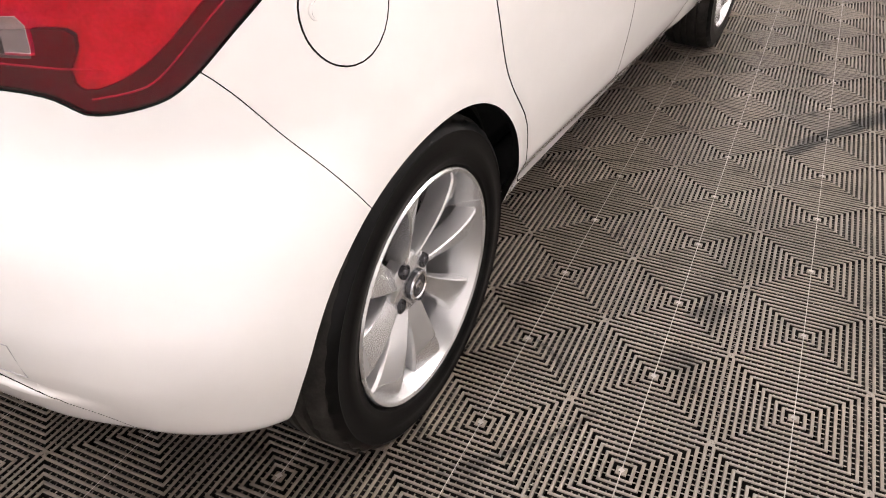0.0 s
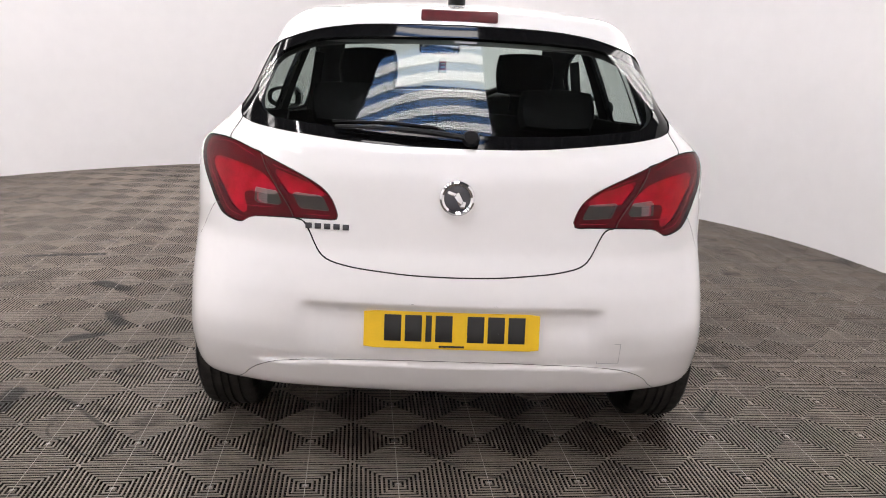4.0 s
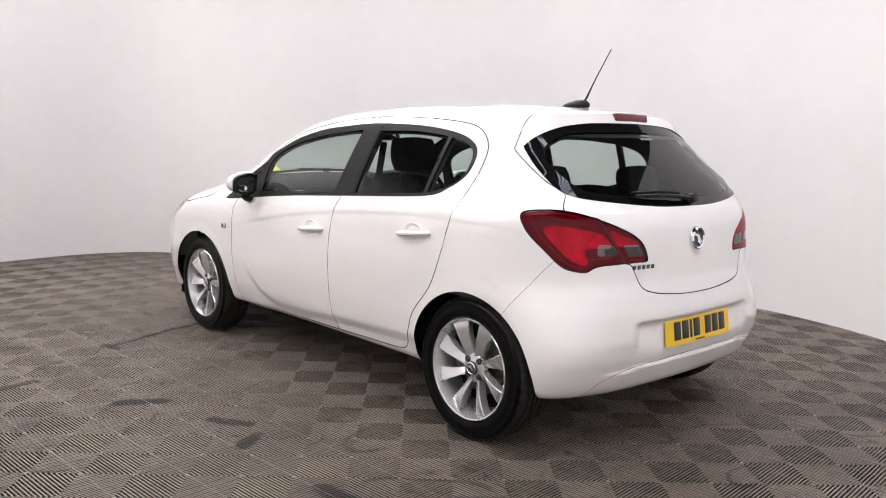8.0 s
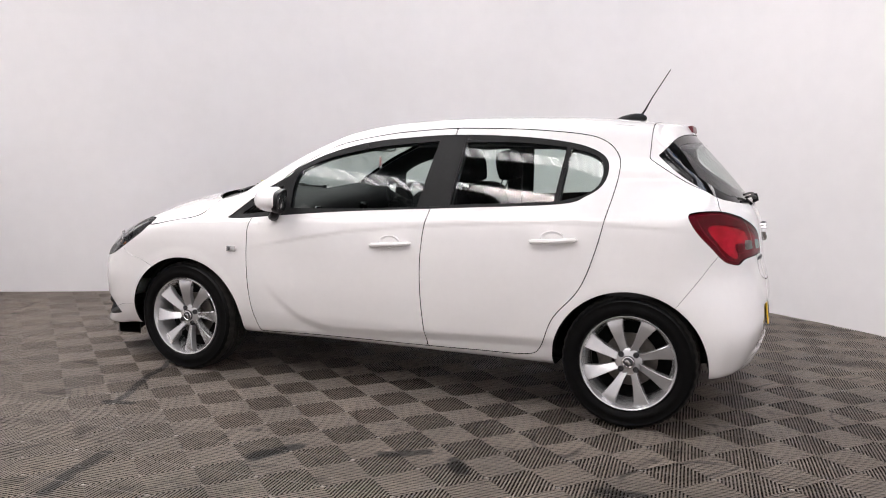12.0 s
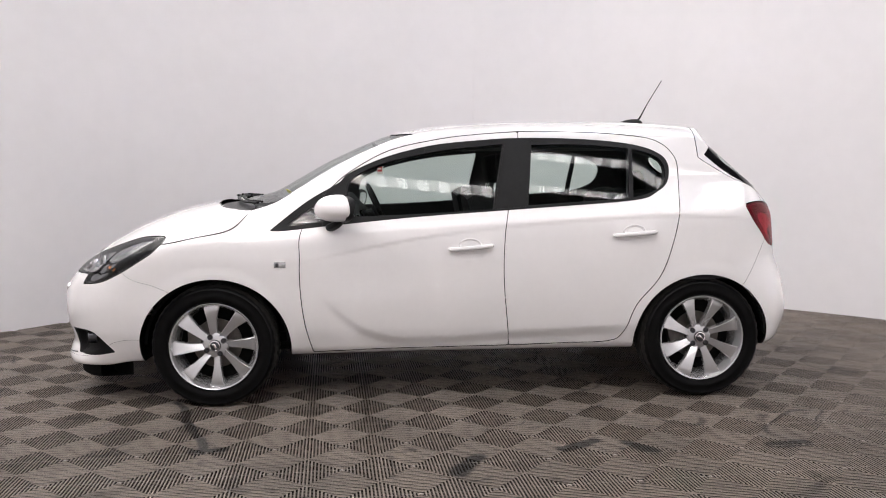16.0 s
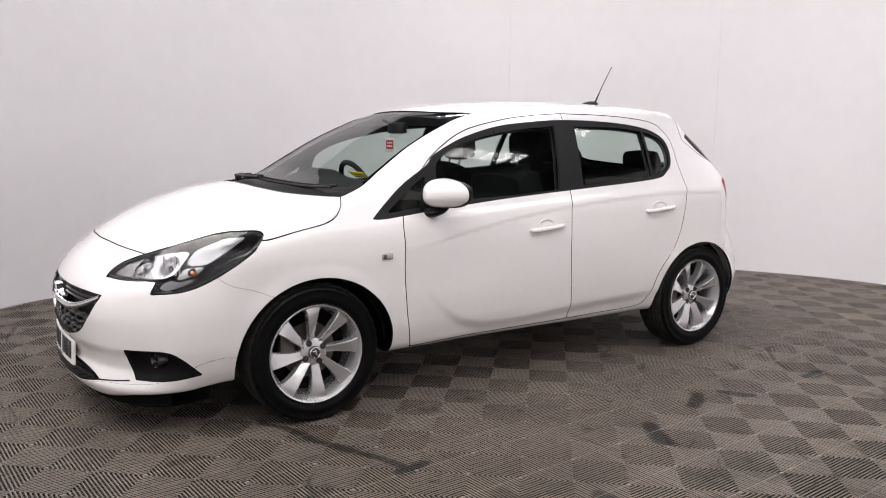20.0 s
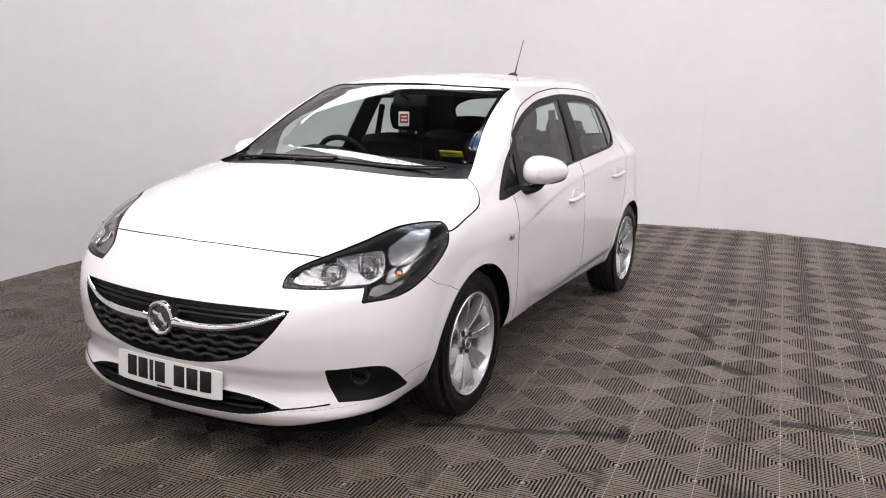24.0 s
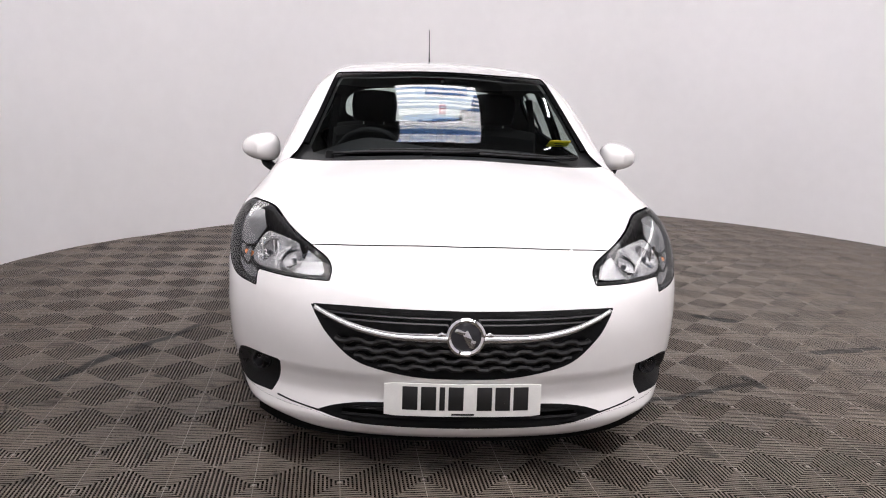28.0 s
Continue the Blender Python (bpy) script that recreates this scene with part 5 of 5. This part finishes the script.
        for lo, hi in zip(rows, rows[1:]):
            for k in range(40):
                bm.faces.new((lo[k], lo[(k + 1) % 40], hi[(k + 1) % 40], hi[k]))
        bm.faces.new(rows[-1])
        part(name, bm, mtl, mirror, label)
    part("mirror_foot", tube([tuple(p) for p in curve_through([(sx * 0.79, 0.66, 0.905), (sx * 0.83, 0.655, 0.905), (sx * 0.865, 0.62, 0.925), (sx * 0.875, 0.60, 0.955)], 4)], 0.026, 10, flat=0.8), BLACK, mirror, "black mirror foot")
    # roof joint strips and sills
    pts = [(sx * (0.545 - 0.02 * (y + 1.2)), y, 0) for y in (0.2, -0.3, -0.8, -1.2)]
    strip = []
    for x, y, _ in curve_through([(0.545, 0.22, 0), (0.553, -0.2, 0), (0.552, -0.7, 0), (0.535, -1.25, 0)], 8):
        p = on_body((x, y, 2.0), (0, 0, -1))
        strip.append((sx * p.x, p.y, p.z - 0.001))
    part("roof_strip", tube(strip, 0.0022, 6, flat=0.5), BLACK, car, "thin black roof joint strip")

# ---- wipers and scuttle ----
def settled(points):
    """Wiper points let down onto the crown of the glass."""
    return [(x, y, z - 0.006 - 0.085 * x * x) for x, y, z in points]


for pts in ([(0.10, 1.21, 1.050), (-0.15, 1.23, 1.046), (-0.42, 1.15, 1.044), (-0.58, 1.055, 1.056)], [(0.52, 1.12, 1.045), (0.30, 1.21, 1.05), (0.05, 1.25, 1.05), (-0.12, 1.24, 1.056)]):
    pts = settled(pts)
    arm = part("front_wiper", tube([tuple(p) for p in curve_through(pts, 5)], 0.009, 8, flat=0.7), BLACK, car, "black windscreen wiper arm")
    part("wiper_blade", tube([(p[0], p[1] - 0.025, p[2] + 0.006) for p in curve_through(pts, 5)[4:]], 0.006, 6), RUBBER, arm)
    part("wiper_pivot", lathe([(0.0, 0.015), (0.016, 0.013), (0.02, -0.02)], 16, axis="z"), BLACK, arm).location = pts[0]

# ---- cabin ----
bm = bmesh.new()
prof = [(1.12, 1.035), (0.95, 1.02), (0.75, 1.03), (0.62, 1.015), (0.55, 0.97), (0.53, 0.88), (0.60, 0.72), (0.62, 0.50), (1.0, 0.45)]
prev = None
for x in np.linspace(-0.70, 0.70, 29):
    hump = 0.045 * math.exp(-(((x - 0.36) / 0.17) ** 2))
    row = [bm.verts.new((x * (1 - 0.10 * (y > 0.9)), y - 0.06 * (x / 0.7) ** 2, z - 0.05 * (x / 0.7) ** 4 - 0.02 * (x / 0.7) ** 2 + (hump if 0.55 < y < 0.8 and z > 0.9 else 0))) for y, z in prof]
    if prev:
        for i in range(len(prof) - 1):
            bm.faces.new((prev[i], row[i], row[i + 1], prev[i + 1]))
    prev = row
dash = part("dashboard", bm, DASH, car, "dark grey moulded dashboard", angle=50)
for x in (-0.55, 0.0, 0.55):
    part("air_vent", box((0.10, 0.02, 0.05), (x, 0.535, 0.93), 0.01), GLOSSBLACK, dash)
ring = [(0.36 + 0.178 * math.cos(a), 0.43 + 0.178 * math.sin(a) * 0.42, 0.93 + 0.178 * math.sin(a) * 0.91) for a in np.linspace(0, 2 * math.pi, 40, endpoint=False)]
wheel_ring = part("steering_wheel", tube(ring, 0.016, 10, closed=True), DASH, car, "black steering wheel")
part("wheel_boss", box((0.15, 0.05, 0.11), (0.36, 0.445, 0.925), 0.025, (-24, 0, 0)), DASH, wheel_ring)
for dx, dz in ((-0.09, 0.01), (0.09, 0.01), (0.0, -0.09)):
    part("wheel_spoke", box((0.15 if dx else 0.05, 0.02, 0.035 if dx else 0.12), (0.36 + dx, 0.435 + dz * 0.4, 0.925 + dz), 0.008, (-24, 0, 0)), DASH, wheel_ring)
part("steering_column", tube([(0.36, 0.46, 0.92), (0.36, 0.62, 0.86)], 0.035, 12), DASH, wheel_ring)


def cushion(size, at, rot, bulge=0.25, bm=None):
    """A padded block with rounded faces."""
    bm = bm or bmesh.new()
    vs = bmesh.ops.create_cube(bm, size=2)["verts"]
    bmesh.ops.subdivide_edges(bm, edges=list({e for v in vs for e in v.link_edges}), cuts=5, use_grid_fill=True)
    for v in bm.verts:
        c = v.co
        q = Vector(c)
        for k in range(3):
            a, b = c[(k + 1) % 3], c[(k + 2) % 3]
            q[k] = c[k] * (1 - bulge * 0.5 * (a * a + b * b) / 2) / 1.0
        v.co = Vector((q.x * size[0] / 2, q.y * size[1] / 2, q.z * size[2] / 2))
    bmesh.ops.transform(bm, matrix=pose(*at, *rot), verts=bm.verts)
    return bm


for sx in (-1, 1):
    x = sx * 0.36
    seat = part("front_seat", cushion((0.52, 0.54, 0.20), (x, 0.10, 0.56), (6, 0, 0)), FABRIC, car, "black fabric front seat")
    part("backrest", cushion((0.50, 0.18, 0.62), (x, -0.19, 0.79), (-14, 0, 0), 0.3), FABRIC, seat)
    rest = part("headrest", cushion((0.27, 0.11, 0.19), (x, -0.30, 1.195), (-10, 0, 0), 0.4), FABRIC, seat, "padded black headrest")
    for dx in (-0.06, 0.06):
        part("headrest_post", tube([(x + dx, -0.25, 1.03), (x + dx, -0.29, 1.15)], 0.006, 8), CHROME, rest)
    part("seat_base", box((0.44, 0.46, 0.16), (x, 0.08, 0.40), 0.02), DASH, seat)
    part("seat_belt", tube([(sx * 0.58, -0.32, 1.26), (sx * 0.62, -0.31, 1.0), (sx * 0.63, -0.29, 0.75)], 0.022, 6, flat=0.15), DASH, car, "dark seat belt strap")
bench = part("rear_bench", cushion((1.24, 0.48, 0.18), (0, -0.82, 0.56), (6, 0, 0)), FABRIC, car, "black fabric rear bench seat")
for x, w in ((-0.36, 0.50), (0.14, 0.40), (0.48, 0.30)):
    part("bench_backrest", cushion((w + 0.03, 0.17, 0.56), (x, -1.12, 0.80), (-20, 0, 0), 0.25), FABRIC, bench)
for x in (-0.36, 0.36):
    rest = part("rear_headrest", cushion((0.27, 0.10, 0.15), (x, -1.235, 1.10), (-16, 0, 0), 0.4), FABRIC, bench, "padded black rear headrest")
    for dx in (-0.055, 0.055):
        part("headrest_post", tube([(x + dx, -1.20, 1.03), (x + dx, -1.23, 1.10)], 0.006, 8), CHROME, rest)
part("parcel_shelf", box((1.12, 0.34, 0.02), (0, -1.45, 0.975), 0.006), LINING, car, "dark parcel shelf")
part("centre_console", box((0.22, 0.85, 0.22), (0, 0.20, 0.45), 0.03), DASH, car, "dark centre console")
part("gear_lever", tube([(0, 0.28, 0.55), (0, 0.25, 0.66), (0, 0.245, 0.70)], [0.012, 0.012, 0.026], 10), DASH, car, "black gear lever")
rear_view = part("rear_view_mirror", box((0.22, 0.03, 0.065), (-0.025, 0.385, 1.300), 0.015, (8, 0, -6)), DASH, car, "black rear view mirror")
part("mirror_stem", tube([(-0.02, 0.40, 1.31), (0, 0.46, 1.345)], 0.010, 8), DASH, rear_view)
part("mirror_face", box((0.20, 0.004, 0.052), (-0.024, 0.366, 1.298), 0.006, (8, 0, -6)), CHROME, rear_view)
tag = part("hanging_tag", box((0.058, 0.003, 0.078), (-0.006, 0.418, 1.204), 0.002), WHITE, car, "small white and red card hanging from the mirror")
part("tag_panel", box((0.044, 0.002, 0.050), (-0.006, 0.4205, 1.206)), STICKRED, tag)
part("tag_panel", box((0.044, 0.002, 0.050), (-0.006, 0.4155, 1.206)), STICKRED, tag)
for dz in (-0.008, 0.010):
    part("tag_bar", box((0.030, 0.002, 0.007), (-0.006, 0.4225, 1.206 + dz)), WHITE, tag)
    part("tag_bar", box((0.030, 0.002, 0.007), (-0.006, 0.4135, 1.206 + dz)), WHITE, tag)
c = Vector((-0.006, 0.418, 1.24))
tag.matrix_basis = Matrix.Translation(c) @ Matrix.Rotation(radians(38), 4, "Z") @ Matrix.Translation(-c)
part("tag_string", tube([(-0.006, 0.418, 1.243), (-0.02, 0.395, 1.275)], 0.001, 5), INK, tag)
at = Vector((-0.53, 0.885, 1.074))
note = part("yellow_sticker", box((0.108, 0.002, 0.058), tuple(at), 0.001, (-58, 0, 14)), STICKER, car, "yellow printed windscreen sticker")
for k in range(3):
    part("print_bar", box((0.06 - 0.012 * k, 0.0015, 0.005), tuple(at + Vector((0, 0.0035, 0.011 - 0.010 * k))), 0, (-58, 0, 14)), INK, note)
# finger dimple of the fuel flap
spot = on_body((1.3, -1.49, 0.868), (-1, 0, 0))
bm = lathe([(0.0, -0.004), (0.008, -0.003), (0.013, 0.0015), (0.015, 0.0005), (0.0155, -0.004)], 20)
bmesh.ops.transform(bm, matrix=Matrix.Translation(spot) @ Matrix.Rotation(-0.15, 4, "Z"), verts=bm.verts)
part("finger_dimple", bm, PAINT, car, "small finger dimple on the fuel flap")

# ---- floor tiles ----
def tile_mesh():
    """One ribbed tile: square rings of ribs round a stud, small cross links under them, on four corner diagonals."""
    half, n, top, low = PITCH / 2 - 0.0001, 10, 0.0, -0.028
    verts, faces, mats = [], [], []

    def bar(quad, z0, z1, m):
        """A rib with a narrow flat top, sloped shoulders and a web below that thins downwards, near black to hold the
        groove's shade, given its corners in order.
        """
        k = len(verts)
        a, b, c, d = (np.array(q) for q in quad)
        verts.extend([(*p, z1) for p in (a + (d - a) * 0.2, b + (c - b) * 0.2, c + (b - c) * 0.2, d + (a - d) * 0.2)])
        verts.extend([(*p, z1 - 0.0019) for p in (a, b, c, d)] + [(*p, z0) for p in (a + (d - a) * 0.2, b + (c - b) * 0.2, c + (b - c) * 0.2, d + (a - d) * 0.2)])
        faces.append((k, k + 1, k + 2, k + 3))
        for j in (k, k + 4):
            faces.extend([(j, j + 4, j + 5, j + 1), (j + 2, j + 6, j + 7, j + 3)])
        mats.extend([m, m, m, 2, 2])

    step = half / n
    for i in range(n):
        r1 = half - (i + 0.25) * step
        r0 = r1 - step * 0.5
        for k in range(4):
            c, s = (1, 0, -1, 0)[k], (0, 1, 0, -1)[k]
            quad = [(c * u - s * v, s * u + c * v) for u, v in ((r1, -r1), (r1, r1), (r0, r0), (r0, -r0))]
            bar(quad, low, top - 0.0005 * (i % 2), 0)
    for k in range(4):
        c, s = (1, 0, -1, 0)[k], (0, 1, 0, -1)[k]
        for j in range(-9, 10):
            v = j * step
            r0, w = max(abs(v) + 0.004, 0.012), 0.0016
            quad = [(c * u - s * b, s * u + c * b) for u, b in ((r0, v + w), (r0, v - w), (half, v - w), (half, v + w))]
            kk = len(verts)
            verts.extend([(x, y, -0.0058) for x, y in quad])
            faces.append((kk + 3, kk + 2, kk + 1, kk))
            mats.append(0)
            if j % 3 == 1:
                kk = len(verts)
                quad = [(c * u - s * b, s * u + c * b) for u, b in ((half - 0.3 * step, v + w), (half - 0.3 * step, v - w), (half, v - w), (half, v + w))]
                verts.extend([(x, y, -0.0012) for x, y in quad])
                faces.append((kk + 3, kk + 2, kk + 1, kk))
                mats.append(0)
        kk = len(verts)
        verts.extend([(c * u - s * b, s * u + c * b, -0.0007) for u, b in ((half - 0.008, half - 0.008), (half, half - 0.008), (half, half), (half - 0.008, half))])
        faces.append((kk, kk + 1, kk + 2, kk + 3))
        mats.append(0)
    kk = len(verts)
    verts.extend([(0.007 * math.cos(a), 0.007 * math.sin(a), 0.0008) for a in (0.4, 1.97, 3.54, 5.11)] + [(-0.0009, -half, 0.0006), (0.0009, -half, 0.0006), (0.0009, half, 0.0006), (-0.0009, half, 0.0006)])
    faces.extend([(kk, kk + 1, kk + 2, kk + 3), (kk + 4, kk + 5, kk + 6, kk + 7)])
    mats.extend([1, 1])
    return verts, faces, mats


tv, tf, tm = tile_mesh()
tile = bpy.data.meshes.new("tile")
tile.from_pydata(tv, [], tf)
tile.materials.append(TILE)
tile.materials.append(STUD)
tile.materials.append(WEBSHADE)
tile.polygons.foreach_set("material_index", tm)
cs, sn = math.cos(TURN), math.sin(TURN)
spots = []
for i in range(-24, 25):
    for j in range(-24, 25):
        x, y = ORIGIN[0] + PITCH * (i * cs - j * sn), ORIGIN[1] + PITCH * (i * sn + j * cs)
        if outline([(x, y)], plan)[0] < 0.16:
            spots.append((x, y))
near = sorted(spots, key=lambda p: (p[0] + 0.4) ** 2 + p[1] ** 2 * 0.8)
rng = random.Random(4)
for x, y in near[:300]:
    ob = new("tile", tile)
    ob.parent = floor
    ob.matrix_basis = pose(x, y, rng.uniform(-0.0003, 0.0003), rng.uniform(-0.04, 0.04), rng.uniform(-0.04, 0.04), math.degrees(TURN))
rest = near[300:]
base, fa = np.array(tv), tf
vs = np.concatenate([np.stack([x + base[:, 0] * cs - base[:, 1] * sn, y + base[:, 0] * sn + base[:, 1] * cs, base[:, 2] + rng.uniform(-0.0003, 0.0003)], 1) for x, y in rest])
quads = np.array(tf)
allq = np.concatenate([quads + k * len(tv) for k in range(len(rest))])
far = bpy.data.meshes.new("tile_field")
far.vertices.add(len(vs))
far.vertices.foreach_set("co", vs.astype(np.float32).ravel())
far.loops.add(4 * len(allq))
far.loops.foreach_set("vertex_index", allq.astype(np.int32).ravel())
far.polygons.add(len(allq))
far.polygons.foreach_set("loop_start", np.arange(0, 4 * len(allq), 4, dtype=np.int32))
far.update(calc_edges=True)
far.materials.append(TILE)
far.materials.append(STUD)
far.materials.append(WEBSHADE)
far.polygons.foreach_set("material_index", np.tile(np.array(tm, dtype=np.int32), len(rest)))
tagged(new("tile_field", far), kind="stuff").parent = floor
